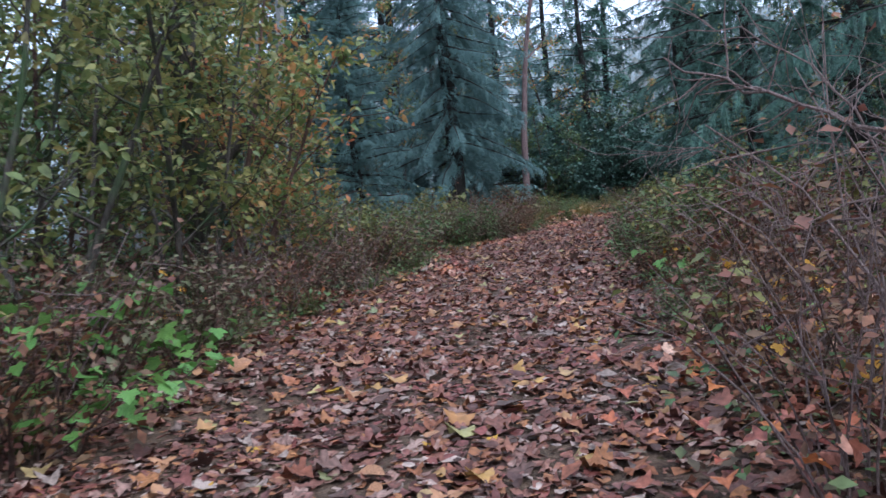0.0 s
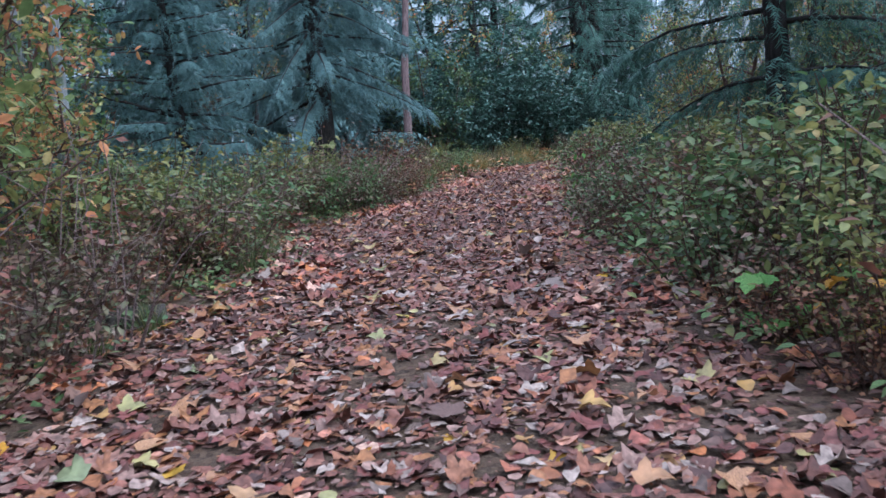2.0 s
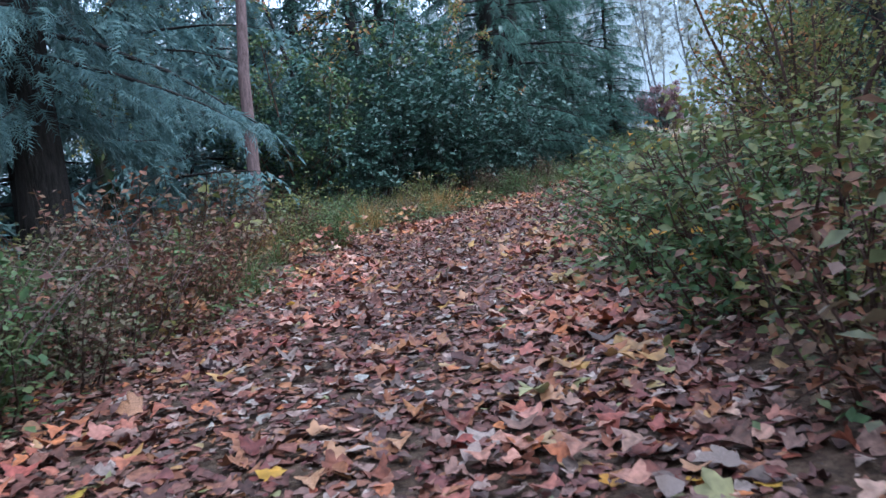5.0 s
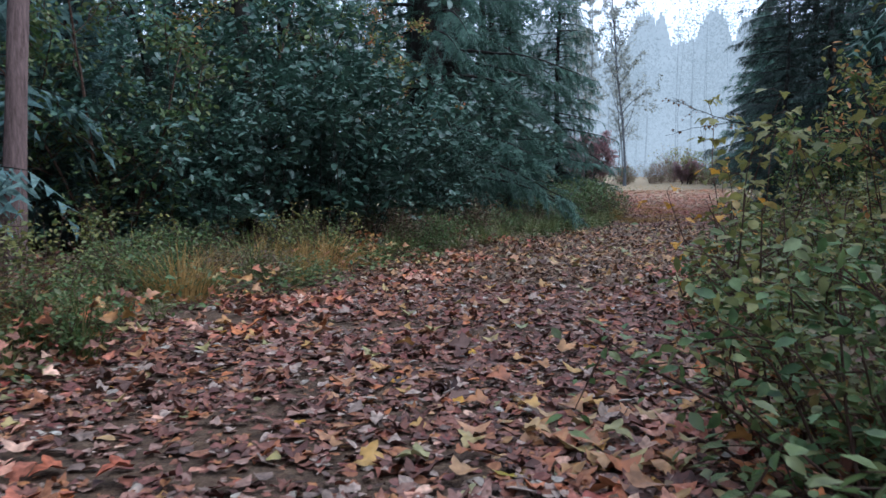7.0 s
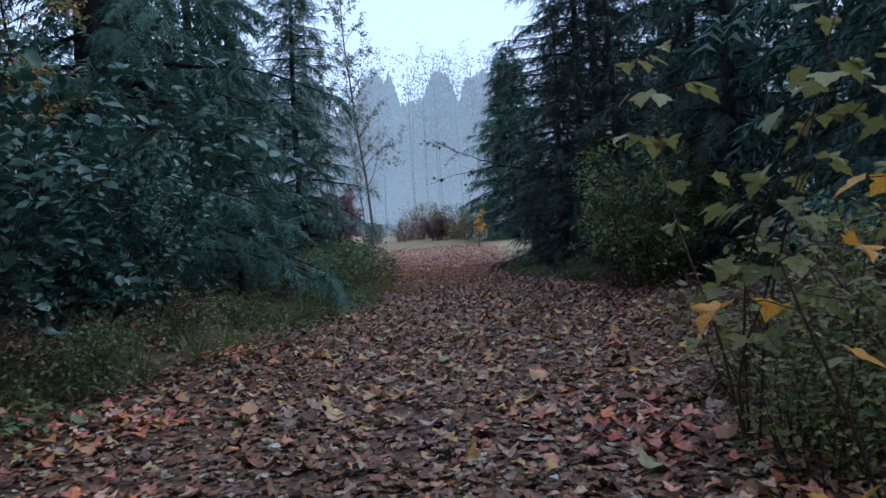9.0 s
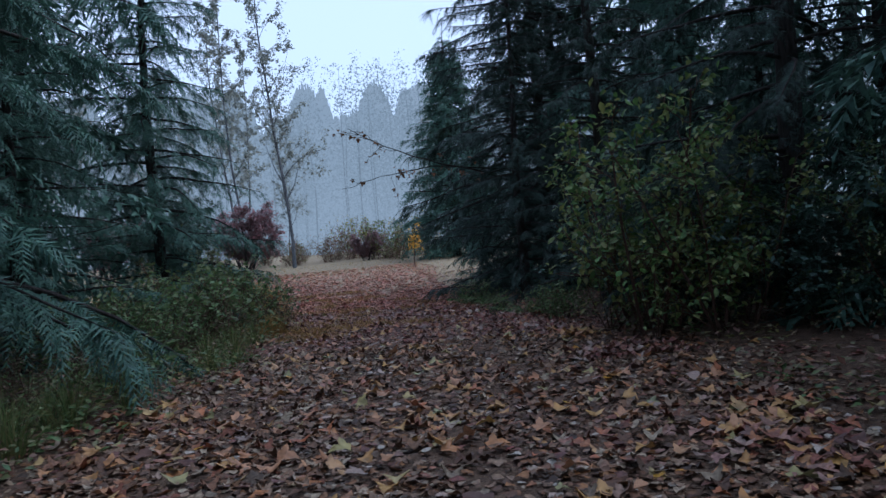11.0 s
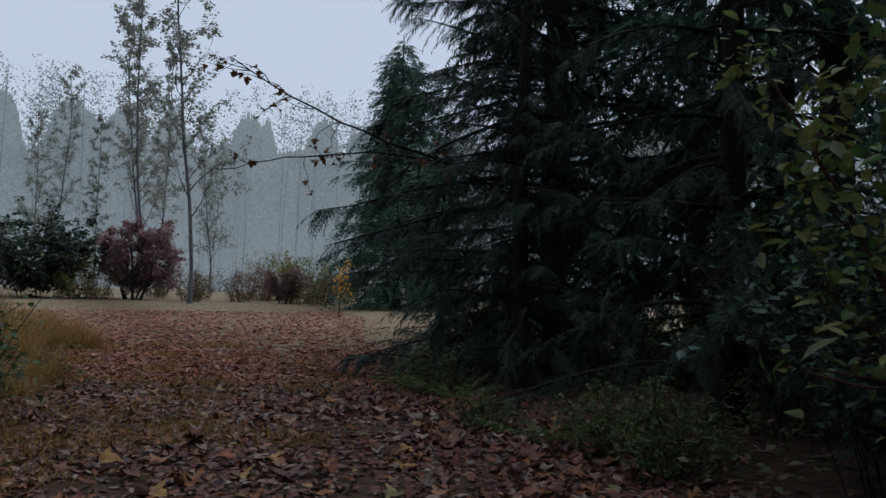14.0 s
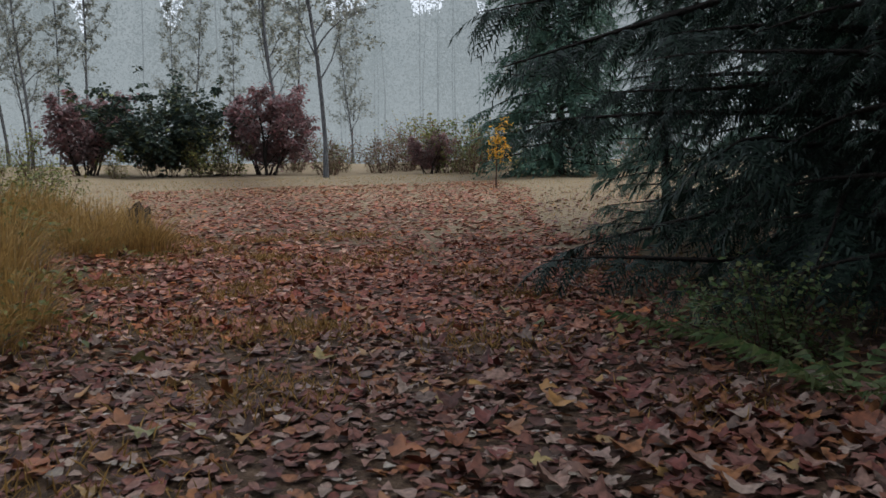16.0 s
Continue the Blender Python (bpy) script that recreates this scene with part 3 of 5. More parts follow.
def seedling(name, label, seed, h, wide, count, size, mat, stems=3, droop=0.5, template=None):
    """A young broad-leaved plant: a few arching stems and large leaves, each one a part."""
    r = np.random.default_rng(seed)
    plant = root(name, label, "plant")
    shapes = [build_mesh("leaf", [(template or t)]) for t in (MAPLE, CURLED)]
    for me in shapes:
        me.materials.append(mat)
    lines, stalks = [], []
    for i in range(stems):
        az = i * 6.283 / stems + r.normal(0, 0.4)
        p = path3((0.03 * i, 0, -0.04), (math.cos(az) * wide * 0.6, math.sin(az) * wide * 0.6, h), h * r.uniform(0.8, 1.15), 9, r, 0.1, -0.03)
        part("stem", [tube(p, np.linspace(0.009, 0.003, 10), 5)], STEM, plant)
        lines.append(p)
    for i in range(count):
        p = lines[i % stems]
        k = r.integers(3, 10)
        az, reach = r.random() * 6.283, r.uniform(0.05, 0.22) * (0.5 + wide)
        d = np.array([math.cos(az), math.sin(az), -droop * r.uniform(0.4, 1.5)])
        leaf = new("leaf", shapes[int(r.random() < 0.35)])
        leaf.parent = plant
        y = Vector(d).normalized()
        x = y.cross(Vector((r.normal(0, 0.3), r.normal(0, 0.3), 1))).normalized()
        z = x.cross(y)
        s = size * r.uniform(0.6, 1.2)
        at = Vector(p[k]) + Vector((d[0], d[1], 0.15)) * reach
        at.z = max(at.z, 0.06 + s * max(0, -y.z))
        leaf.matrix_local = Matrix.Translation(at) @ Matrix((x, y, z)).transposed().to_4x4() @ Matrix.Scale(s, 4)
        stalk = np.array([p[k], (p[k] + np.array(at)) / 2 + (0, 0, 0.02), np.array(at)])
        stalks.append(tube(stalk, [0.0025, 0.002, 0.0015], 3))
    tagged(part("stalkwork", stalks, STEM, plant), kind="stuff")
    return plant


def branch(label, points, thick, seed, twigs=10, mat=TWIG, length=0.5, leaves=0, leaf_mat=None):
    """A bare branch with side twigs, along points."""
    r = np.random.default_rng(seed)
    thing = root("bare_branch", label, "branch")
    pts = np.array(points, float)
    t = np.linspace(0, len(pts) - 1, 14)
    p = np.stack([np.interp(t, np.arange(len(pts)), pts[:, c]) for c in range(3)], -1) + r.normal(0, 0.012, (14, 3))
    part("stem", [tube(p, np.linspace(thick, thick * 0.3, 14), 6)], mat, thing)
    for i in range(twigs):
        k = r.integers(2, 13)
        d = (p[k] - p[k - 1]) / np.linalg.norm(p[k] - p[k - 1]) + r.normal(0, 0.6, 3)
        tw = path3(p[k], d, length * r.uniform(0.3, 1), 6, r, 0.2, -0.03)
        part("twig", [tube(tw, np.linspace(thick * 0.35, 0.0015, 7), 4)], mat, thing)
        for j in range(leaves):
            dd = np.array([[r.normal(), r.normal(), -abs(r.normal())]])
            part("leaf", [spread(CURLED, tw[[r.integers(2, 7)]] + dd * 0.02, dd, np.array([[0.2, 0.1, 1.0]]), r.uniform(0.06, 0.11))], leaf_mat, thing)
    return thing


def bough(label, points, seed, sprays, size, mat):
    """A low cedar bough: one bowed stem with flat hanging sprays."""
    r = np.random.default_rng(seed)
    thing = root("cedar_bough", label, "branch")
    pts = np.array(points, float)
    t = np.linspace(0, len(pts) - 1, 12)
    p = np.stack([np.interp(t, np.arange(len(pts)), pts[:, c]) for c in range(3)], -1)
    part("stem", [tube(p, np.linspace(0.012, 0.003, 12), 5)], BARK, thing)
    ahead = (p[-1] - p[0]) / np.linalg.norm(p[-1] - p[0])
    side = np.cross(ahead, (0, 0, 1.0))
    k = r.integers(2, 12, sprays)
    d = ahead * r.uniform(0.2, 0.8, (sprays, 1)) + side * r.choice([-1, 1], (sprays, 1)) * r.uniform(0.2, 0.7, (sprays, 1)) - np.array([0, 0, 1.0]) * r.uniform(0.5, 1.1, (sprays, 1))
    up = np.column_stack([r.normal(0, 0.3, sprays), r.normal(0, 0.3, sprays), np.ones(sprays)])
    tagged(part("foliage", [spread(LACY, p[k], d, up, size * r.uniform(0.6, 1.2, sprays))], mat, thing), kind="stuff")
    return thing


def log(label, x, y, turn, length, thick, seed, mat=MOSSBARK):
    r = np.random.default_rng(seed)
    z = np.linspace(0, length, 10)
    p = np.stack([z - length / 2, 0.04 * np.sin(z * 3), np.full(10, thick * 0.75)], -1)
    v, f = tube(p, thick * (1 + 0.12 * np.sin(z * 4 + seed)), 10, 0.07, r)
    ends = [(np.vstack([v[k * 10:k * 10 + 10], v[k * 10:k * 10 + 10].mean(0) + (s, 0, 0)]), np.array([(i, (i + 1) % 10, 10) for i in range(10)])) for k, s in ((0, 0.03), (9, -0.03))]
    ob = part("fallen_log", [(v, f)] + ends, mat)
    ob.matrix_world = stand(x, y, turn)
    return tagged(ob, label, "log")


def stump(label, x, y, h, thick, seed):
    r = np.random.default_rng(seed)
    n = 12
    th = np.arange(n) * 6.283 / n
    rows_ = []
    for t in (0, 0.15, 0.5, 1.0):
        rad = thick * (1.5 - 0.6 * min(1, t * 3)) * (1 + 0.12 * np.sin(th * 3 + seed))
        zz = np.full(n, t * h) if t < 1 else h * (0.75 + 0.5 * r.random(n))
        rows_.append(np.stack([rad * np.cos(th), rad * np.sin(th), zz - 0.05], -1))
    v = np.concatenate(rows_ + [np.array([[0, 0, h * 0.6]])])
    f = np.array([(k * n + i, k * n + (i + 1) % n, (k + 1) * n + (i + 1) % n, (k + 1) * n + i) for k in range(3) for i in range(n)])
    cap = np.array([(3 * n + i, 3 * n + (i + 1) % n, 4 * n) for i in range(n)])
    ob = part("tree_stump", [(v, f), (v, cap)], BARK)
    ob.matrix_world = stand(x, y)
    return tagged(ob, label, "stump")


# ---- large trees by the way ----
cedar = conifer("cedar", "tall dark cedar with twin trunks and drooping sprays", 17, 4.4, 3, NEEDLE, BARK, 0.6, 130, 0.026, -0.085, 60, 0.48, FINESPRAY, 0.15, True, inner=1800)
cedar.matrix_world = stand(10.9, 36.2, 20)
spruce = conifer("spruce", "dense dark spruce with branches down to the leafy ground", 13, 3.7, 4, SHADENEEDLE, BARK, 0.12, 190, 0.012, -0.05, 56, 0.41, FINESPRAY, 0.1, power=0.65, skirt=0.72, inner=2200)
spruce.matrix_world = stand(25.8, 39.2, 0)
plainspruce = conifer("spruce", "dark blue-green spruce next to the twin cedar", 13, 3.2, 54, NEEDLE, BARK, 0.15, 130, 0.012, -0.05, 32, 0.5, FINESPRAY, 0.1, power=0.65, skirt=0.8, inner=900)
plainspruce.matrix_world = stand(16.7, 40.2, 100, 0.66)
hemlock = conifer("hemlock", "dark hemlock with long hanging boughs beside the path", 13, 2.6, 5, SHADENEEDLE, BARK, 0.3, 120, 0.012, -0.08, 54, 0.29, FINESPRAY, 0.2, inner=900)
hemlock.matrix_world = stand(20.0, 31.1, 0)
mossy = conifer("mossy_conifer", "dark conifer with bare mossy hanging boughs", 13, 1.8, 9, NEEDLE, BARK, 0.9, 100, 0.009, -0.10, 46, 0.29, FINESPRAY, 0.3, inner=1500)
mossy.matrix_world = stand(4.9, 12.7, 0)
drooping = conifer("conifer", "blue-green conifer paled by painted haze, with long sloping boughs", 12, 2.7, 6, HAZENEEDLE, BARK, 1.7, 110, 0.02, -0.05, 80, 0.34, FINESPRAY, -0.4, inner=2200)
drooping.matrix_world = stand(0.5, 22.2, 0)
young = conifer("young_conifer", "young blue-green conifer behind the shrubs, paled by painted haze", 6.5, 1.9, 8, HAZENEEDLE, BARK, 0.3, 110, 0.014, -0.03, 56, 0.27, FINESPRAY, 0.2, inner=1500)
young.matrix_world = stand(-1.7, 18.0, 0)
# plainer sisters for the depth of the wood
darkfir = conifer("fir_tree", "dark fir deep in the wood", 14, 3.2, 14, NEEDLE, BARK, 0.6, 75, 0.015, -0.06, 19, 0.85, COARSE, 0.15, sides=3, steps=4)
darkfir.matrix_world = stand(-7.5, 25.0)
bluefir = conifer("fir_tree", "blue-green fir deep in the wood, paled by painted haze", 14, 3.4, 15, HAZENEEDLE, BARK, 0.5, 75, 0.015, -0.05, 19, 0.85, COARSE, 0.1, sides=3, steps=4)
bluefir.matrix_world = stand(-4.0, 28.5)
pink = leafy("slim_tree", "slim tree with reddish-grey bark", 12, 0.125, 11, ORANGE, PINKBARK, 8, 2.6, 0.45, 40, 0.11)
pink.matrix_world = stand(2.95, 28.4, 0)

def copies(thing, spots):
    for x, y, turn, size in spots:
        copy_thing(thing, stand(x, y, turn, size))


# more conifers that close the wood on both sides, away from the path and the clearing
def wood_spots(seed, count, near, far, s0, s1, side, apart_, taken):
    r, out = random.Random(seed), []
    for _ in range(count * 40):
        s, d = r.uniform(s0, s1), r.uniform(near, far)
        x, y = (float(v) for v in along(s, d * side))
        ls, ld = to_line([x], [y])
        if abs(float(ld[0])) < near * 0.95 or any((x - u) ** 2 + (y - v) ** 2 < apart_**2 for u, v in taken):
            continue
        if x * 0.669 + y * 0.743 > 41 and side < 0 and x > 9:
            continue
        taken.append((x, y))
        out.append((x, y, r.uniform(0, 360), r.uniform(0.8, 1.25)))
        if len(out) == count:
            break
    return out


TAKEN = [(10.9, 36.2), (25.3, 39.6), (20.0, 31.1), (0.6, 22.0), (-1.7, 18.8), (4.3, 12.2), (3.05, 26.8)]
TAKEN += [(-7.5, 25.0), (-4.0, 28.5)]
copies(darkfir, wood_spots(1, 3, 9, 24, 18, 34, -1, 3.0, TAKEN))
copies(bluefir, wood_spots(3, 5, 10, 28, 2, 36, -1, 3.0, TAKEN))
copies(darkfir, wood_spots(2, 7, 9.5, 22, -4, 36, 1, 3.0, TAKEN))
copies(bluefir, wood_spots(4, 6, 11.5, 28, 4, 50, 1, 3.0, TAKEN))
copies(darkfir, [(29.5, 41.5, 60, 1.0), (6.4, 34.6, 80, 0.9), (8.2, 38.5, 310, 1.0), (26.0, 35.5, 0, 1.0)])
copies(mossy, [(4.4, 8.7, 150, 0.85)])
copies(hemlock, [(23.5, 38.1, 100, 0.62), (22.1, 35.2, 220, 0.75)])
copies(plainspruce, [(15.8, 26.6, 70, 0.62), (18.4, 27.6, 150, 0.85), (12.5, 23.4, 10, 0.72), (15.9, 25.3, 260, 0.85), (21.4, 33.2, 320, 0.62), (13.6, 37.4, 30, 0.76), (22.6, 32.6, 200, 0.8), (26.9, 42.2, 60, 0.5)])
# unseen firs added off to the right to shade the ground by the path
copies(darkfir, [(20.6, 28.4, 10, 0.9), (26.8, 36.4, 80, 1.0), (17.4, 27.2, 150, 0.9), (29.0, 38.4, 220, 1.0)])
copies(darkfir, [(24.5, 31.4, 0, 0.95), (27.2, 32.8, 90, 1.0), (23.2, 28.6, 180, 1.0), (26.2, 29.2, 260, 1.0), (19.6, 25.6, 40, 1.0)])
copies(darkfir, [(13.9, 39.6, 30, 0.8), (15.2, 41.6, 110, 0.75), (11.6, 39.0, 250, 0.9)])
copies(bluefir, [(1.2, 31.0, 40, 1.0), (5.6, 39.0, 140, 1.0), (-1.6, 34.0, 200, 1.1), (3.0, 36.2, 80, 1.0), (-5.4, 33.2, 10, 1.1), (-9.0, 30.2, 300, 1.0), (2.0, 42.6, 120, 1.2), (-3.6, 40.0, 250, 1.1), (-6.8, 21.4, 170, 0.9)])
copies(young, [(-5.2, 20.4, 140, 1.0), (1.2, 30.0, 220, 0.8), (3.6, 31.4, 330, 0.8)])

maple = leafy("maple_tree", "tall dark-trunked maple with yellowing leaves", 11, 0.19, 21, YGREEN, MOSSBARK, 14, 3.0, 0.12, 130, 0.12, DIAMOND, split=True)
maple.matrix_world = stand(-2.75, 9.6, 0)
copies(maple, [(-4.4, 15.5, 80, 0.9)] + wood_spots(6, 7, 5.5, 18, -4, 32, -1, 2.2, TAKEN) + wood_spots(7, 7, 5.5, 18, -2, 30, 1, 2.2, TAKEN))
alder = leafy("alder_tree", "slender alder with pale mottled bark", 12, 0.12, 23, YGREEN, PALEBARK, 9, 1.8, 0.4, 30, 0.09)
alder.matrix_world = stand(-2.9, 16.2, 0)
copies(alder, [(-3.9, 17.6, 60, 1.1), (-5.1, 14.2, 120, 0.9)] + wood_spots(8, 9, 5, 22, -4, 34, -1, 1.8, TAKEN) + wood_spots(9, 8, 5, 22, 0, 36, 1, 1.8, TAKEN))
greenvine = leafy("vine_maple", "young vine maple with yellow-green leaves", 4.4, 0.035, 125, YGREEN, MOSSBARK, 9, 1.4, 0.12, 60, 0.10, OVAL, stems=3, category="tree")
greenvine.matrix_world = stand(-2.9, 6.2, 100, 0.95)
copies(greenvine, [(-2.6, 4.0, 290, 0.85), (-2.5, 7.6, 30, 1.0), (-3.9, 7.4, 250, 1.2), (-3.4, 9.4, 70, 1.1)])
autumn = leafy("maple_tree", "slender maple with orange and yellow autumn leaves", 8.5, 0.08, 126, ORANGE, BARK, 14, 2.8, 0.22, 110, 0.13, OVAL, twigs=6)
autumn.matrix_world = stand(10.6, 21.6, 0)
copies(autumn, [(-3.6, 12.4, 90, 0.8), (8.4, 17.6, 140, 0.9), (-4.8, 17.4, 200, 1.0), (5.0, 33.4, 20, 0.9), (7.4, 14.2, 310, 0.9), (-1.2, 26.4, 260, 0.9), (9.4, 33.9, 50, 0.55), (7.0, 9.6, 170, 0.9)])
vine = leafy("vine_maple", "young vine maple with orange and yellow leaves", 4.2, 0.035, 25, ORANGE, STEM, 9, 1.5, 0.15, 90, 0.10, OVAL, stems=3, category="tree")
vine.matrix_world = stand(-2.3, 8.6, 0)
copies(vine, [(-2.4, 10.6, 200, 1.0), (-3.3, 13.2, 30, 1.1), (-1.9, 12.2, 110, 0.6), (8.0, 20.6, 60, 0.75), (9.9, 22.9, 160, 0.7)])
hazel = leafy("hazel_bush", "many-stemmed hazel with thin yellowing leaves", 4.5, 0.03, 27, YGREEN, STEM, 8, 1.5, 0.15, 60, 0.09, DIAMOND, stems=4, category="shrub")
hazel.matrix_world = stand(6.6, 16.6, 0)
thicket = leafy("tall_shrub", "tall many-stemmed shrub with dark green leaves", 4.2, 0.03, 28, GREEN, STEM, 8, 1.5, 0.12, 70, 0.11, DIAMOND, stems=4, category="shrub")
thicket.matrix_world = stand(-3.9, 8.0)
umber = leafy("tall_shrub", "tall many-stemmed shrub with withered brown leaves", 3.6, 0.03, 29, BROWNLEAF, STEM, 8, 1.4, 0.12, 64, 0.095, DIAMOND, stems=4, category="shrub")
umber.matrix_world = stand(-4.6, 10.5)
copies(thicket, wood_spots(21, 10, 5.0, 10, -3, 32, -1, 1.6, TAKEN) + wood_spots(22, 9, 4.8, 10, 0, 32, 1, 1.6, TAKEN))
copies(umber, wood_spots(23, 5, 5.0, 10, -3, 24, -1, 1.6, TAKEN) + wood_spots(24, 8, 4.8, 9, 0, 28, 1, 1.6, TAKEN))
copies(thicket, [(19.2, 31.4, 40, 0.42), (19.8, 32.6, 140, 0.42), (18.6, 29.6, 220, 0.42), (21.6, 34.6, 10, 0.45)])
copies(hazel, [(7.3, 19.2, 70, 0.8), (9.0, 21.2, 220, 0.8), (10.6, 23.0, 10, 0.8)])

# ---- shrubs along the path ----
brown = shrub("shrub", "withered brown-green shrub beside the path", 1.05, 0.75, 31, BROWNLEAF, 18, 60, 0.065)
brown.matrix_world = stand(-2.3, 4.9)
rusty = shrub("shrub", "rusty red-brown shrub beside the path", 0.95, 0.7, 32, REDBROWN, 18, 55, 0.06)
rusty.matrix_world = stand(-2.0, 3.6)
green = shrub("shrub", "dense green shrub with small leaves beside the path", 1.0, 0.8, 33, GREEN, 20, 75, 0.062, OVAL)
green.matrix_world = stand(2.6, 8.3)
yellowing = shrub("shrub", "shrub with yellowing green leaves beside the path", 1.15, 0.75, 34, YGREEN, 17, 60, 0.064, OVAL)
yellowing.matrix_world = stand(2.9, 9.0)
bare = shrub("bare_shrub", "nearly leafless shrub of reddish twigs", 1.6, 1.1, 35, REDBROWN, 20, 40, 0.07, DIAMOND, TWIG, bare=0.65)
bare.matrix_world = stand(1.9, 2.9)
laurel = shrub("laurel_bush", "large glossy dark evergreen bush", 3.6, 2.2, 36, LAUREL, 44, 170, 0.135, OVAL, BARK)
laurel.matrix_world = stand(7.0, 30.6)
copies(laurel, [(19.4, 31.9, 70, 0.45), (19.0, 30.2, 10, 0.5), (20.4, 33.6, 200, 0.45), (5.2, 29.6, 120, 0.75), (9.3, 32.2, 60, 0.7), (4.0, 31.5, 200, 0.9), (6.2, 33.0, 270, 1.1)])


def line_shrubs(seed, kinds, s0, s1, step, out0, out1, side, lo, hi):
    r = random.Random(seed)
    s = s0
    while s < s1:
        edge = float(LEFT(s) if side < 0 else RIGHT(s))
        x, y = (float(v) for v in along(s, side * (edge + r.uniform(out0, out1))))
        copy_thing(r.choice(kinds), stand(x, y, r.uniform(0, 360), r.uniform(lo, hi)))
        s += step * r.uniform(0.6, 1.4)


line_shrubs(1, [rusty, rusty, brown, bare, brown], -1, 21, 0.75, 0.3, 0.7, -1, 0.6, 0.9)
line_shrubs(2, [brown, green, rusty, brown, yellowing], -1, 22, 0.9, 1.0, 2.6, -1, 0.8, 1.2)
line_shrubs(3, [brown, yellowing, rusty, green], 7.5, 18, 0.75, 0.35, 0.7, 1, 0.6, 0.95)
line_shrubs(4, [yellowing, brown, green, yellowing, rusty, brown], 5.5, 14, 0.8, 0.9, 2.4, 1, 0.85, 1.2)
line_shrubs(10, [green, yellowing, brown], 14, 33, 0.75, 0.9, 3.0, 1, 0.8, 1.1)
line_shrubs(5, [yellowing, green, yellowing, brown], 17, 31, 0.65, 0.35, 0.8, 1, 0.6, 0.95)
line_shrubs(6, [green, brown, yellowing, rusty, green], 18, 31, 0.26, 0.3, 2.6, -1, 0.4, 0.75)
line_shrubs(13, [green, yellowing, brown, green], 11, 19, 0.5, 0.3, 1.6, -1, 0.7, 1.0)
copies(green, [(17.7, 39.3, 10, 1.25), (17.0, 38.7, 80, 1.3), (16.2, 38.0, 150, 1.2), (15.4, 37.4, 220, 1.25), (14.6, 36.7, 300, 1.1), (17.3, 40.0, 40, 1.35), (13.8, 36.0, 100, 1.0)])
copies(yellowing, [(9.1, 24.2, 40, 0.55), (9.7, 24.9, 140, 0.6), (10.1, 25.3, 200, 0.65)])
copies(brown, [(17.9, 38.9, 60, 0.8), (16.6, 37.9, 130, 0.75)])
line_shrubs(11, [green, brown], 11.8, 14, 0.6, 0.1, 0.25, 1, 0.5, 0.65)
line_shrubs(12, [rusty, rusty, brown, green], 5, 9, 0.8, 0.15, 0.4, 1, 0.4, 0.55)
copies(yellowing, [(20.2, 44.9, 10, 0.6), (21.2, 47.0, 80, 0.55), (20.6, 46.4, 200, 0.75), (22.1, 49.6, 140, 0.8), (22.8, 52.0, 20, 0.9)])
line_shrubs(7, [bare, rusty, bare, brown], 1.0, 8, 0.7, 0.4, 1.2, 1, 0.6, 0.85)
line_shrubs(8, [green, brown], 30, 42, 0.8, 0.6, 1.6, -1, 0.5, 0.9)
line_shrubs(9, [green, brown, bare], 26, 46, 1.1, 2.0, 4.0, 1, 0.5, 1.0)

# ---- the clearing ----
poplar = leafy("poplar_tree", "tall thin poplar at the clearing, sparse leaves paled by painted mist", 17, 0.08, 41, MISTLEAF, POPLARBARK, 26, 3.0, 0.2, 120, 0.19, DIAMOND, limb_rise=1.1, twigs=5)
poplar.matrix_world = stand(34.5, 61.8)
poplar2 = leafy("poplar_tree", "slender poplar at the clearing, few leaves paled by painted mist", 19, 0.09, 42, MISTLEAF, POPLARBARK, 20, 2.8, 0.28, 140, 0.22, DIAMOND, limb_rise=1.2, twigs=5)
poplar2.matrix_world = stand(31, 92)
R2 = random.Random(12)
for i in range(26):
    az, d = radians(R2.uniform(-16, 72)), R2.uniform(44, 85)
    copy_thing(R2.choice([poplar, poplar2]), stand(18 + d * math.sin(az), 34 + d * math.cos(az), R2.uniform(0, 360), R2.uniform(0.75, 1.1)))
redbush = leafy("red_bush", "vase-shaped bush in the clearing, red leaves paled by painted haze", 3.6, 0.06, 43, HAZERED, BARK, 9, 1.7, 0.08, 130, 0.2, DIAMOND, stems=7, category="shrub", limb_rise=0.9)
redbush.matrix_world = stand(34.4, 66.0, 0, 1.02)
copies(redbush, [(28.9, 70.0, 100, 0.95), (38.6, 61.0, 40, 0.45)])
ivybush = shrub("round_bush", "rounded dark bush overgrown with climbing green leaves", 3.4, 2.4, 44, IVYLEAF, 44, 230, 0.22, DIAMOND)
ivybush.matrix_world = stand(31.3, 68.0, 0, 1.1)
farspruce = conifer("spruce", "blue-green spruce at the far side of the clearing", 12, 3.6, 56, NEEDLE, BARK, 0.12, 170, 0.012, -0.05, 28, 0.65, COARSE, 0.1, power=0.6, skirt=0.7, inner=1500)
farspruce.matrix_world = stand(39.0, 54.8, 0, 0.9)
sapling = leafy("sapling", "small sapling with yellow leaves in the meadow", 1.7, 0.018, 45, YELLOW, STEM, 6, 0.6, 0.3, 40, 0.10, OVAL)
sapling.matrix_world = stand(33.6, 52.1)


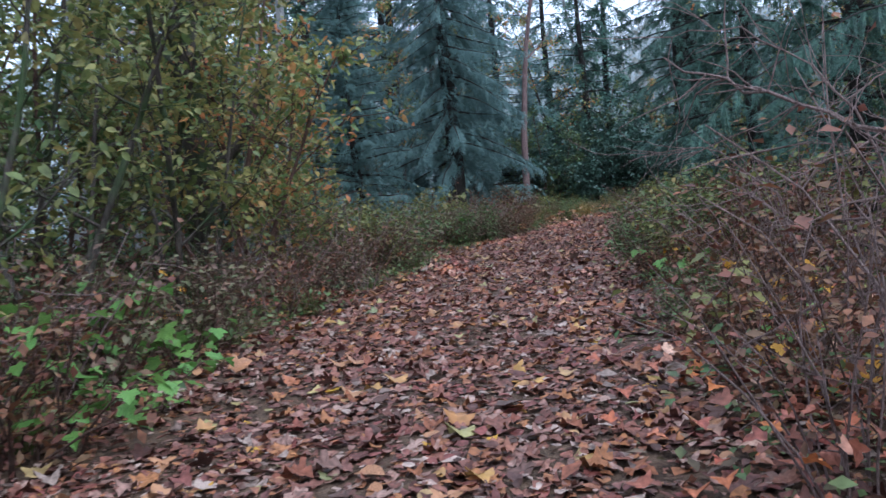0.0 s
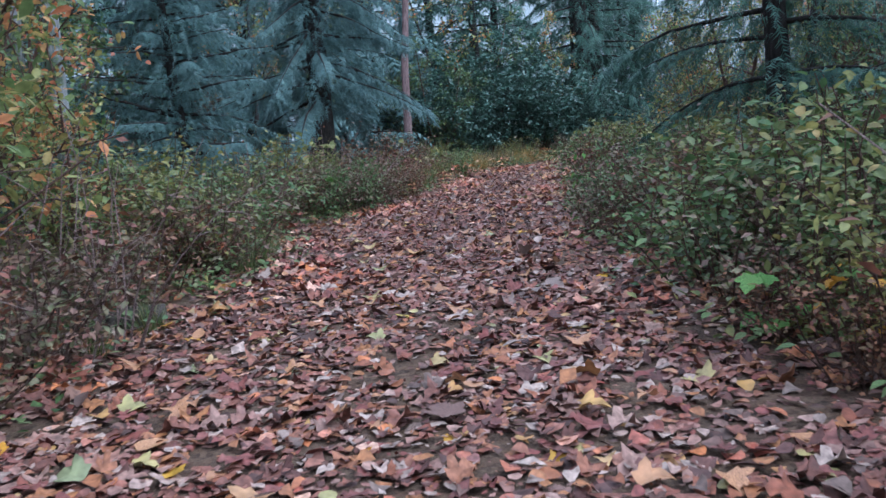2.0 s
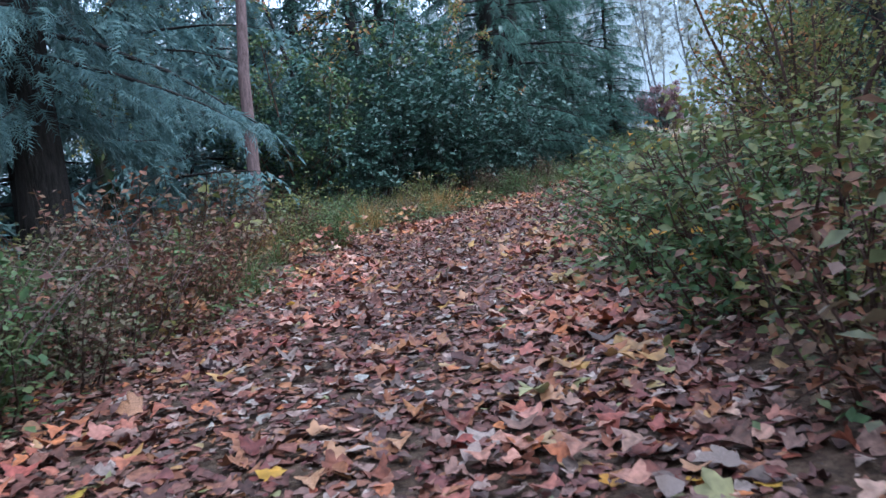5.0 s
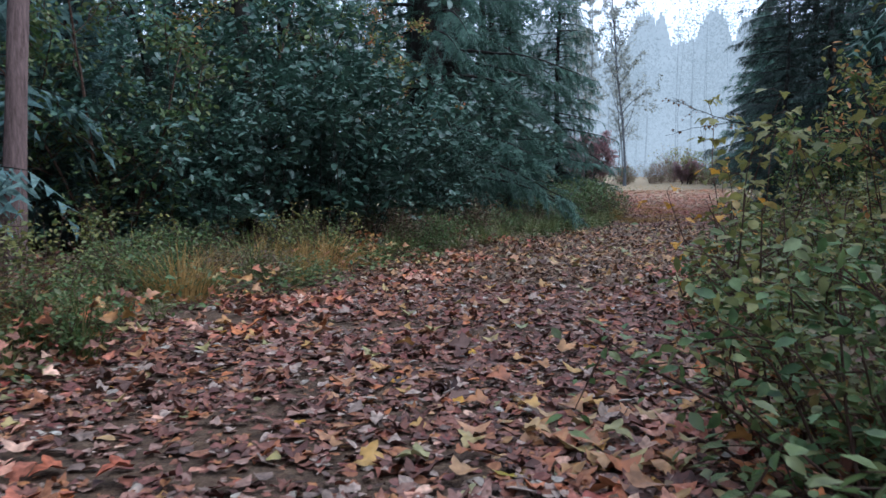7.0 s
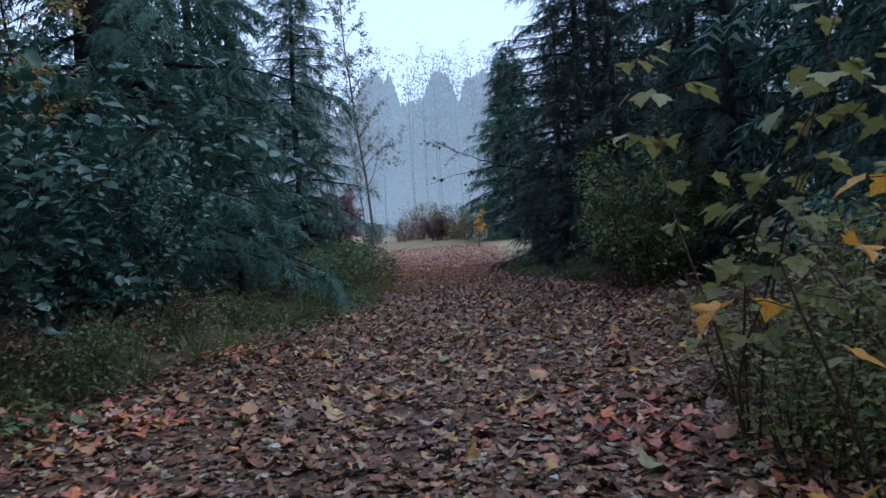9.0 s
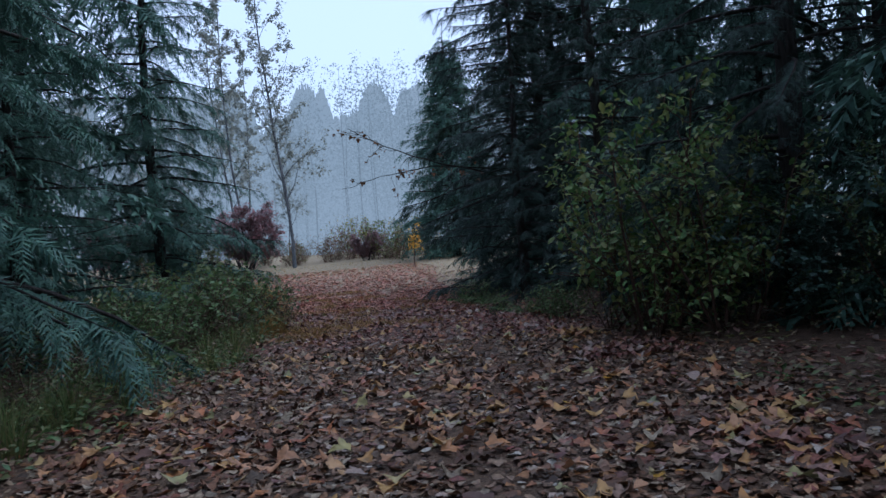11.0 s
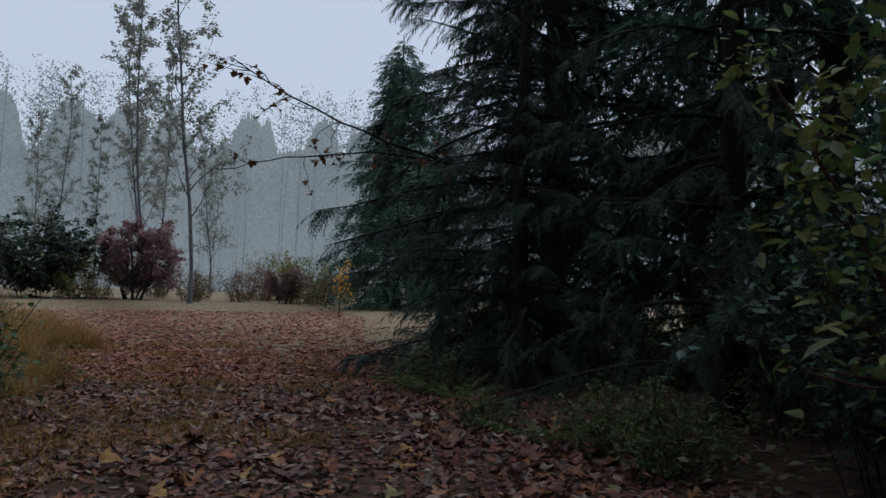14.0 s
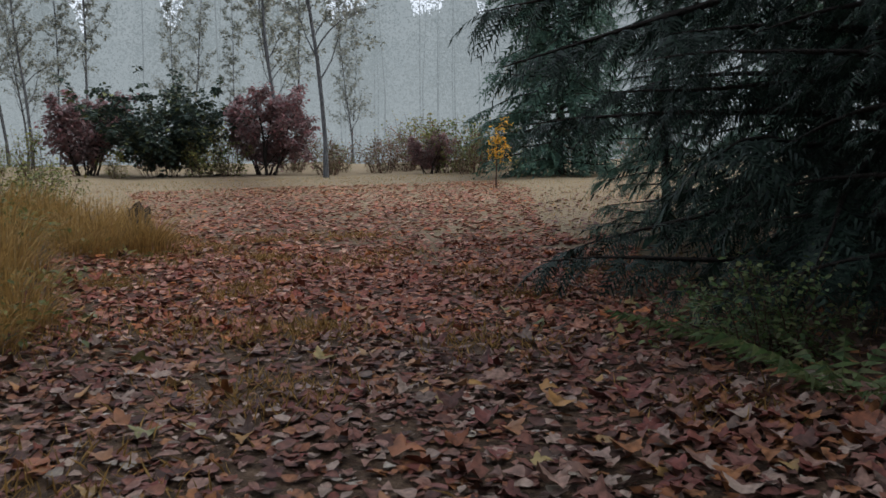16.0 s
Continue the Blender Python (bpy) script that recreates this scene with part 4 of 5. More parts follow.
def far_woods():
    """Distant woods with mist painted into their glow: a crowd of thin trees and a plain wall of woods behind them."""
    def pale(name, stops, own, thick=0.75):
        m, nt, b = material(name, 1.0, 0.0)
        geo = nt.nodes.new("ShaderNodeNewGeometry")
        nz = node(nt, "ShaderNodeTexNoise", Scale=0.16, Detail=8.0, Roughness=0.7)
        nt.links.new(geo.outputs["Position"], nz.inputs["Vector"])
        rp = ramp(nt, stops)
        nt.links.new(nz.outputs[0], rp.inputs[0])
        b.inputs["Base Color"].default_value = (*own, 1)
        # the mist is painted: the emission pales towards the ground
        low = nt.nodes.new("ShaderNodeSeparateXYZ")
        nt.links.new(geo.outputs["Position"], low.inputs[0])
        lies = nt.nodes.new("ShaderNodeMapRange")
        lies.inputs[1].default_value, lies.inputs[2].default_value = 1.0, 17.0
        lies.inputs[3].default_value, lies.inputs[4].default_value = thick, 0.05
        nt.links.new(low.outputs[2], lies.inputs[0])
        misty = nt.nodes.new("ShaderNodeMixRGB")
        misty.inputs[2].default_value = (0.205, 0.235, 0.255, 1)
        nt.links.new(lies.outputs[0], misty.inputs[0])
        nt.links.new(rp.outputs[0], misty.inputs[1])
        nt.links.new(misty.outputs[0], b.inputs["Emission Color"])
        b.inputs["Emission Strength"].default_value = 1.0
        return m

    r = np.random.default_rng(3)
    n = 9000
    az = np.linspace(0, 2 * np.pi, n)
    top = np.full(n, 19.0) + 2.5 * np.sin(az * 11 + 1) + 1.5 * np.sin(az * 29)
    for k in range(700):
        gap = np.abs((az - r.uniform(0, 6.283) + np.pi) % (2 * np.pi) - np.pi) * 135 / r.uniform(0.9, 2.6)
        top = np.maximum(top, r.uniform(19, 27) * np.sqrt(np.clip(1 - 0.12 * gap ** 2, 0, 1)))
    top = 1.17 * top + r.normal(0, 0.35, n)
    xy = np.stack([15 + 135 * np.sin(az), 30 + 135 * np.cos(az)], -1)
    v = np.concatenate([np.column_stack([xy, np.full(n, -2.0)]), np.column_stack([xy, top])])
    i = np.arange(n - 1)
    wall = part("backdrop", [(v, np.stack([i, i + 1, n + i + 1, n + i], -1))], pale("painted_mist_woods", [(0.15, 0.18, 0.20), (0.175, 0.205, 0.225), (0.20, 0.23, 0.25), (0.23, 0.26, 0.28)], (0.03, 0.035, 0.04)))
    tagged(wall, "distant woods, self-lit and pale with painted mist", "backdrop", kind="structure")
    chunks, trunks, leaves_, sizes = [], [], [], []
    for k in range(640):
        a, d = radians(r.uniform(-25, 68)), r.uniform(76, 126)
        x, y, h = 18 + d * math.sin(a), 34 + d * math.cos(a), r.uniform(0.16, 0.28) * d
        axis = np.array([(x, y, 0.0), (x + r.normal(0, 0.3), y, h * 0.5), (x + r.normal(0, 0.6), y, h)])
        if k % 6 == 0:
            trunks.append(tube(axis, [0.15, 0.09, 0.02], 4))
        t = r.uniform(0.05, 1.0, 320) ** 0.7 * 1.02
        w = 1.7 * np.sin(np.pi * np.clip(t, 0.1, 1) * 0.88) + 0.25
        leaves_.append(np.column_stack([x + r.normal(0, 0.5, 320) * w, y + r.normal(0, 0.5, 320) * w, t * h]))
        sizes.append(r.uniform(0.15, 0.42, 320))
    q_ = np.concatenate(leaves_)
    m = len(q_)
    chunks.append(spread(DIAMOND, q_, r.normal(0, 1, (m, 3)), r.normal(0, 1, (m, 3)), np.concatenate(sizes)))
    crowd = part("far_trees", chunks, pale("painted_mist_trees", [(0.075, 0.095, 0.108), (0.11, 0.135, 0.148), (0.145, 0.17, 0.185), (0.19, 0.215, 0.23)], (0.05, 0.055, 0.06), 0.6))
    tagged(crowd, "crowd of thin distant trees glowing pale with painted mist", "trees", kind="stuff")
    poles = part("far_trunks", trunks, pale("painted_mist_trunks", [(0.065, 0.08, 0.09), (0.09, 0.108, 0.118), (0.11, 0.13, 0.142), (0.14, 0.16, 0.175)], (0.03, 0.03, 0.035), 0.45))
    tagged(poles, "thin bare trunks of distant trees glowing with painted mist", "trees", kind="stuff")


far_woods()

copies(yellowing, [(33.2, 67.3, 0, 1.9), (33.0, 66.2, 90, 1.3), (27.1, 71.1, 40, 1.8)])
copies(brown, [(37.8, 70.0, 10, 2.0), (37.2, 65.3, 100, 1.3), (38.0, 63.3, 200, 1.6), (36.4, 67.4, 300, 1.1), (39.6, 64.0, 20, 1.5)])
copies(rusty, [(41.0, 64.7, 60, 2.2), (40.2, 66.0, 160, 1.5)])
R7 = random.Random(77)
for i in range(26):
    az, d = radians(R7.uniform(-12, 55)), R7.uniform(30, 42)
    copy_thing(R7.choice([brown, green, rusty, yellowing]), stand(18.8 + d * math.sin(az), 36.5 + d * math.cos(az), R7.uniform(0, 360), R7.uniform(1.0, 2.2)))

# dry grass of the clearing
drytuft = tuft("grass_tuft", "clump of dry tan grass", 51, 170, 0.46, 0.55, DRYGRASS)
drytuft.matrix_world = stand(18.0, 43.6)
R3 = random.Random(8)
for i in range(190):
    s = R3.uniform(42.5, 53)
    x, y = (float(v) for v in along(s, -(float(LEFT(s)) + 0.1 + abs(R3.gauss(0, 2.0)))))
    if math.hypot(x - 22.6, y - 47.6) > 0.9:
        copy_thing(drytuft, stand(x, y, R3.uniform(0, 360), R3.choice([0.25, 0.35, 0.5, 0.75, 1.05])))


def meadow(name, label, count, seed, mat, lo, hi):
    """Short standing grass all over the clearing, thinner where the leaves lie."""
    r = np.random.default_rng(seed)
    s, side = r.uniform(45, 72, count), r.normal(0, 7, count)
    keep = (side < -LEFT(s) + 0.3) | (side > RIGHT(s) - 0.3) | (r.random(count) < 0.02) | (s > 62)
    q2 = along(s[keep], side[keep])
    n = len(q2)
    q_ = np.column_stack([q2, height(q2[:, 0], q2[:, 1]) - 0.01])
    dd = np.column_stack([r.normal(0, 0.4, n), r.normal(0, 0.4, n), np.ones(n)])
    ob = part(name, [spread((SLIM[0] * (0.25, 1, 1), SLIM[1]), q_, dd, r.normal(0, 1, (n, 3)), r.uniform(lo, hi, n))], mat)
    return tagged(ob, label, "grass", kind="stuff")


meadow("meadow_grass", "dry tan grass of the clearing", 26000, 111, DRYGRASS, 0.03, 0.10)


def grass_patches(seed, patches, s0, s1):
    """Worn patches of low dry grass showing between the leaves of the clearing."""
    r = np.random.default_rng(seed)
    s = r.uniform(s0, s1, patches)
    c = along(s, -LEFT(s) + (LEFT(s) + RIGHT(s)) * r.random(patches) ** 1.6)
    q2 = np.repeat(c, 260, 0) + r.normal(0, 1, (patches * 260, 2)) * np.repeat(r.uniform(0.12, 0.38, patches), 260)[:, None]
    n = len(q2)
    q_ = np.column_stack([q2, height(q2[:, 0], q2[:, 1]) - 0.005])
    dd = np.column_stack([r.normal(0, 0.8, n), r.normal(0, 0.8, n), np.ones(n)])
    ob = part("meadow_grass", [spread((SLIM[0] * (0.3, 1, 1), SLIM[1]), q_, dd, r.normal(0, 1, (n, 3)), r.uniform(0.05, 0.12, n))], DRYGRASS)
    return tagged(ob, "low patches of dry golden grass among the leaves", "grass", kind="stuff")


grass_patches(113, 40, 41.5, 53)
meadow("meadow_grass", "thin green grass of the clearing", 7000, 112, GREENGRASS, 0.04, 0.12)

R9 = random.Random(41)
for i in range(9):
    s = R9.uniform(22.5, 28.5)
    x, y = (float(v) for v in along(s, -(float(LEFT(s)) + R9.uniform(0.5, 1.7))))
    copy_thing(drytuft, stand(x, y, R9.uniform(0, 360), R9.uniform(0.7, 1.15)))
stump("dark weathered broken tree stump on the grassy bank", 22.95, 48.2, 0.42, 0.17, 3)
log("mossy half-rotten log beside the path", 8.3, 31.0, 30, 1.1, 0.16, 5)
log("short mossy log among the leaves", 7.5, 29.9, 100, 0.6, 0.13, 6)
log("fallen dark log among the shrubs by the path", -0.9, 17.0, 25, 1.2, 0.08, 7, BARK)
log("short mossy log end at the edge of the path", -1.05, 9.95, 15, 0.5, 0.09, 8)

# ---- plants close to the path ----
seedling("maple_seedling", "green maple seedling with a few yellow leaves", 81, 0.75, 0.6, 34, 0.14, BRIGHTGREEN, 4).matrix_world = stand(-2.35, 5.0)
seedling("maple_seedling", "leafy green maple seedling with yellow leaves", 321, 0.75, 0.5, 44, 0.11, BRIGHTGREEN, 4).matrix_world = stand(-1.85, 3.75)
seedling("maple_seedling", "low leafy green maple seedling with yellow leaves", 322, 0.5, 0.5, 30, 0.1, BRIGHTGREEN, 4).matrix_world = stand(-1.6, 4.3)
seedling("maple_seedling", "low green maple seedling turning yellow", 82, 0.5, 0.5, 26, 0.13, BRIGHTGREEN, 3).matrix_world = stand(-1.85, 5.5)
seedling("maple_sapling", "young maple with yellow-green leaves above the shrubs", 311, 1.3, 0.7, 60, 0.12, YGREEN, 5, 0.5).matrix_world = stand(0.1, 18.0)
seedling("maple_sapling", "young maple with yellow-green leaves above the shrubs", 312, 1.1, 0.6, 50, 0.11, YGREEN, 4, 0.5).matrix_world = stand(1.9, 21.5)
seedling("maple_sapling", "low young maple with fresh leaves among the shrubs", 313, 0.9, 0.6, 40, 0.11, BRIGHTGREEN, 4, 0.5).matrix_world = stand(-0.3, 16.2)
seedling("maple_seedling", "bright green maple seedling with a yellow leaf", 314, 0.5, 0.35, 12, 0.1, BRIGHTGREEN, 3, 0.5).matrix_world = stand(1.95, 6.6)
seedling("maple_seedling", "bright green maple seedling with a yellow leaf", 315, 0.45, 0.4, 14, 0.1, BRIGHTGREEN, 3, 0.5).matrix_world = stand(2.1, 8.0)
seedling("maple_seedling", "maple seedling with large hanging green leaves", 83, 1.0, 0.3, 24, 0.09, BRIGHTGREEN, 2, 2.2, OVAL).matrix_world = stand(3.2, 13.5)
seedling("maple_sapling", "maple sapling with large golden-yellow leaves", 84, 1.1, 0.9, 36, 0.09, YELLOW, 5, 0.5).matrix_world = stand(8.65, 24.2)
seedling("maple_sapling", "low maple sapling with golden leaves over the herbs", 319, 0.75, 0.7, 32, 0.09, YELLOW, 4, 0.5).matrix_world = stand(8.15, 23.5)
seedling("maple_sapling", "maple sapling with yellow-green leaves by the path", 320, 1.5, 0.8, 70, 0.1, YGREEN, 5, 0.5).matrix_world = stand(9.0, 24.0)
seedling("maple_sapling", "tall thin maple sapling with yellow-green leaves", 85, 1.9, 0.7, 90, 0.12, YGREEN, 4, 0.6).matrix_world = stand(9.9, 25.4)
seedling("maple_sapling", "thin maple sapling with yellowing leaves", 86, 1.8, 0.5, 34, 0.1, YGREEN, 3, 0.6).matrix_world = stand(8.5, 22.5)
leafhazel = leafy("hazel_bush", "leafy hazel with hanging fresh green leaves", 2.9, 0.02, 97, HANGING, STEM, 8, 1.0, 0.06, 46, 0.105, OVAL, stems=5, category="shrub")
leafhazel.matrix_world = stand(18.55, 32.2)
copies(leafhazel, [(18.3, 31.3, 120, 0.8), (19.3, 33.0, 220, 0.75)])
seedling("tall_bramble", "tall leafy bramble with fresh green leaves under the hemlock", 95, 1.9, 0.9, 80, 0.12, BRIGHTGREEN, 5, 0.6, OVAL).matrix_world = stand(18.1, 32.0)
seedling("tall_bramble", "leafy bramble with yellowing leaves under the hemlock", 96, 1.2, 0.9, 60, 0.11, YGREEN, 5, 0.6, OVAL).matrix_world = stand(18.9, 33.1)
seedling("bramble", "low bramble with bright green leaves", 87, 0.42, 0.8, 110, 0.06, GREEN, 5, 0.3, OVAL).matrix_world = stand(2.55, 10.9)
herb = seedling("bramble", "low bramble with green leaves by the path", 88, 0.35, 0.6, 36, 0.085, GREEN, 5, 0.3, OVAL)
herb.matrix_world = stand(2.0, 7.2)
R5 = random.Random(31)
for i in range(34):
    s, side = R5.uniform(1, 30), R5.choice([-1, 1])
    edge = float(LEFT(s) if side < 0 else RIGHT(s))
    x, y = (float(v) for v in along(s, side * (edge + R5.uniform(0.1, 0.6))))
    copy_thing(herb, stand(x, y, R5.uniform(0, 360), R5.uniform(0.6, 1.1)))
yell = seedling("maple_seedling", "maple seedling with yellow and orange leaves", 89, 0.6, 0.5, 26, 0.075, YELLOW, 3)
yell.matrix_world = stand(1.75, 4.5)
seedling("maple_seedling", "low maple seedling with yellow and green leaves", 316, 0.6, 0.5, 26, 0.085, YGREEN, 4, 0.5).matrix_world = stand(1.35, 4.15)
seedling("maple_seedling", "low maple seedling with yellow leaves among twigs", 317, 0.5, 0.5, 18, 0.075, YELLOW, 3, 0.5).matrix_world = stand(1.5, 3.5)
seedling("bramble", "trailing bramble with fresh green leaves", 318, 0.6, 0.7, 40, 0.075, BRIGHTGREEN, 5, 0.3, OVAL).matrix_world = stand(1.75, 3.9)
copies(yell, [(1.9, 2.6, 80, 0.8), (2.3, 7.6, 160, 0.9), (-2.6, 7.2, 30, 1.1), (4.6, 17.0, 60, 1.0), (5.4, 18.9, 200, 1.1), (7.6, 21.9, 300, 1.0)])
fern1 = fern("green sword fern at the edge of the wood", 91, 12, 0.75)
fern1.matrix_world = stand(13.7, 35.4)
copies(fern1, [(12.6, 34.4, 90, 0.8), (6.3, 28.6, 40, 0.7), (-3.1, 9.3, 20, 0.9), (3.2, 10.2, 70, 0.7)])
copies(fern1, [(22.80, 39.02, 20, 0.75), (22.18, 37.98, 140, 0.80), (20.68, 35.86, 230, 0.70)])
copies(green, [(22.54, 38.46, 70, 0.60), (20.54, 35.28, 190, 0.60), (20.19, 34.78, 300, 0.60), (20.76, 36.50, 10, 0.40)])
grass = tuft("grass_tuft", "arching green grass tuft", 92, 80, 0.55, 0.3)
grass.matrix_world = stand(5.3, 27.4)
R6 = random.Random(17)
for i in range(70):
    s = R6.uniform(16, 42)
    x, y = (float(v) for v in along(s, -(float(LEFT(s)) + R6.uniform(0.15, 1.3))))
    copy_thing(grass, stand(x, y, R6.uniform(0, 360), R6.uniform(0.4, 0.9)))
for i in range(26):
    s = R6.uniform(2, 16)
    x, y = (float(v) for v in along(s, -(float(LEFT(s)) + R6.uniform(0.1, 0.5))))
    copy_thing(grass, stand(x, y, R6.uniform(0, 360), R6.uniform(0.3, 0.6)))

branch("bare arching fallen branch at the edge of the path", [(1.1, 3.57, 0.03), (1.2, 3.4, 0.28), (1.36, 3.2, 0.42), (1.6, 2.9, 0.55), (2.1, 2.5, 0.75)], 0.009, 1, 7, TWIG, 0.4)
branch("thin leafy bough reaching out beside the spruce", [(25.7, 39.6, 2.5), (24.6, 40.0, 2.9), (23.4, 40.4, 3.15), (22.4, 40.8, 3.5), (21.6, 41.1, 3.9)], 0.022, 7, 14, BARK, 0.8, 3, REDBROWN)
branch("thin leafy bough reaching out beside the spruce", [(25.8, 39.8, 2.9), (24.4, 41.2, 3.2), (23.2, 41.9, 3.0), (22.3, 42.3, 2.75)], 0.018, 8, 12, BARK, 0.7, 3, REDBROWN)
branch("bare dead branch hanging out of the thicket", [(2.6, 2.6, 0.75), (1.75, 3.3, 1.1), (1.35, 3.5, 1.32), (1.05, 3.7, 1.5)], 0.014, 2, 16, TWIG, 0.6)
bough("green cedar bough hanging over the shrubs", [(3.9, 7.4, 2.1), (3.1, 7.0, 1.95), (2.4, 6.7, 1.6), (2.0, 6.5, 1.3)], 301, 90, 0.22, NEEDLE)
bough("green cedar bough hanging over the shrubs", [(4.2, 7.0, 2.3), (3.3, 6.4, 2.1), (2.6, 6.0, 1.8)], 302, 70, 0.22, NEEDLE)
branch("bare arching twig of the thicket", [(2.2, 3.0, 0.1), (1.9, 3.1, 0.9), (1.5, 3.3, 1.25), (1.0, 3.6, 1.05)], 0.007, 11, 14, TWIG, 0.5)
branch("bare arching twig of the thicket", [(1.9, 4.2, 0.05), (1.7, 4.1, 0.8), (1.35, 4.1, 1.15), (0.95, 4.2, 1.1)], 0.006, 12, 14, TWIG, 0.5)
branch("bare arching twig of the thicket", [(2.4, 4.0, 0.3), (2.0, 4.0, 1.3), (1.6, 4.2, 1.7), (1.2, 4.5, 1.75)], 0.008, 13, 18, TWIG, 0.7)
branch("bare dead branch hanging out of the thicket", [(3.4, 4.6, 1.5), (2.5, 4.4, 1.2), (1.9, 4.2, 0.95), (1.3, 4.3, 0.8)], 0.008, 3, 24, TWIG, 0.6)
branch("bare dead branch hanging out of the thicket", [(3.6, 5.6, 1.9), (2.8, 5.2, 1.5), (2.2, 4.9, 1.25)], 0.008, 4, 22, TWIG, 0.7)

# ---- fallen leaves ----
def scatter(count, seed, s0, s1, beyond):
    r = np.random.default_rng(seed)
    s = r.uniform(s0, s1, count)
    u = r.uniform(0, 1, count)
    side = -LEFT(s) - beyond + u * (LEFT(s) + RIGHT(s) + 2 * beyond)
    p = along(s, side)
    # trodden, thinly covered patches: leaves there move a step aside
    thin = wave(p[:, 0], p[:, 1], 1.7, 4.0) + 0.6 * wave(p[:, 0], p[:, 1], 4.3, 9.0)
    away = (thin > 0.75) & (r.random(count) < 0.75)
    p[away] += r.normal(0, 0.45, (int(away.sum()), 2))
    z = height(p[:, 0], p[:, 1])
    return r, np.column_stack([p, z])


def lay(r, p, size, lift):
    n = len(p)
    az = r.uniform(0, 6.283, n)
    tilt = r.normal(0, 0.13, n)
    ahead = np.column_stack([np.cos(az), np.sin(az), tilt])
    up = np.column_stack([r.normal(0, 0.2, n), r.normal(0, 0.2, n), np.where(r.random(n) < 0.35, -1.0, 1.0)])
    return p + np.column_stack([np.zeros(n), np.zeros(n), lift * (0.25 + r.random(n)) + 0.25 * size * np.abs(tilt)]), ahead, up


def litter(name, label, template, count, seed, lo, hi, s0, s1, beyond, mat=LITTER):
    r, p = scatter(count, seed, s0, s1, beyond)
    size = r.uniform(lo, hi, count)
    q_, ahead, up = lay(r, p, size, 0.02)
    ob = part(name, [spread(template, q_, ahead, up, size)], mat)
    return tagged(ob, label, "fallen leaves", kind="stuff")


# the last stretch takes the raised rust colours, standing for open sky light
for s0, s1, share, mat_, tone in ((-3, 27, 0.57, LITTER, "reddish-brown"), (27, 40, 0.28, GREYLITTER, "weathered brown"), (40, 47, 0.11, LITTER, "dark brown"), (47, 52, 0.09, LIFTEDRUST, "rust-red")):
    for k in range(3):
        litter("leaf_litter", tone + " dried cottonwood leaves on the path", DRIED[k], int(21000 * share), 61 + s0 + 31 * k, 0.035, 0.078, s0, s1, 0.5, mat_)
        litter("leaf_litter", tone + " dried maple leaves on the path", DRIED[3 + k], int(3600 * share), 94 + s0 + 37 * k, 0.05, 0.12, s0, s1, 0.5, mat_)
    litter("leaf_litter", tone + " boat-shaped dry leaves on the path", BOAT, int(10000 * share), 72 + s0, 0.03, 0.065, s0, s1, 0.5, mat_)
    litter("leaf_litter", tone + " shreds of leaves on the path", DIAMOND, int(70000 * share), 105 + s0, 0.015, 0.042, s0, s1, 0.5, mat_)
litter("leaf_litter", "far brown leaves in the clearing, brightened for its open light", DIAMOND, 16000, 64, 0.06, 0.13, 48, 66, 0.0, LIFTEDRUST)
litter("leaf_litter", "scattered brown leaves on the grassy bank", COTTON, 6500, 175, 0.05, 0.1, 42, 58, 3.0)
litter("leaf_litter", "thin scatter of brown leaves round the clearing", DIAMOND, 6000, 177, 0.05, 0.10, 41, 62, 2.2)
litter("leaf_litter", "drift of orange-brown leaves by the hemlock", CURLED, 600, 174, 0.07, 0.14, 29, 40, 0.0, BRIGHT)
litter("leaf_litter", "orange and yellow leaves among the brown ones", CURLED, 1500, 65, 0.06, 0.13, -3, 48, 0.8, BRIGHT)
litter("leaf_litter", "orange cottonwood leaves among the brown ones", COTTON, 2600, 165, 0.04, 0.085, -3, 46, 0.7, BRIGHT)
litter("leaf_litter", "fallen yellow maple leaves on the path", MAPLE, 240, 166, 0.05, 0.1, -1, 40, 0.5, YELLOW)


def drifts(label, patches, seed, s0, s1, sides, mat, lo, hi, each=34):
    """Heaps of larger leaves blown together at the edges of the path."""
    r = np.random.default_rng(seed)
    s = r.uniform(s0, s1, patches)
    side = r.choice(sides, patches)
    c = along(s, np.where(side < 0, -LEFT(s) + r.uniform(-0.1, 0.7, patches), RIGHT(s) - r.uniform(-0.1, 0.7, patches)))
    q2 = np.repeat(c, each, 0) + r.normal(0, 0.22, (patches * each, 2))
    size = r.uniform(lo, hi, len(q2))
    q_, ahead, up = lay(r, np.column_stack([q2, height(q2[:, 0], q2[:, 1])]), size, 0.05)
    ob = part("leaf_litter", [spread(CURLED, q_, ahead, up + (0, 0, 0.6), size)], mat)
    return tagged(ob, label, "fallen leaves", kind="stuff")


drifts("rust-red maple leaves blown together at the edge of the path", 34, 181, 8, 30, [-1, 1], LIFTEDRUST, 0.06, 0.115)
drifts("orange maple leaves blown together at the edge of the path", 16, 182, 14, 40, [-1, 1, 1], BRIGHT, 0.06, 0.13, 22)
drifts("rust-brown maple leaves blown together under the hemlock", 26, 183, 33, 46, [1], LITTER, 0.06, 0.11)


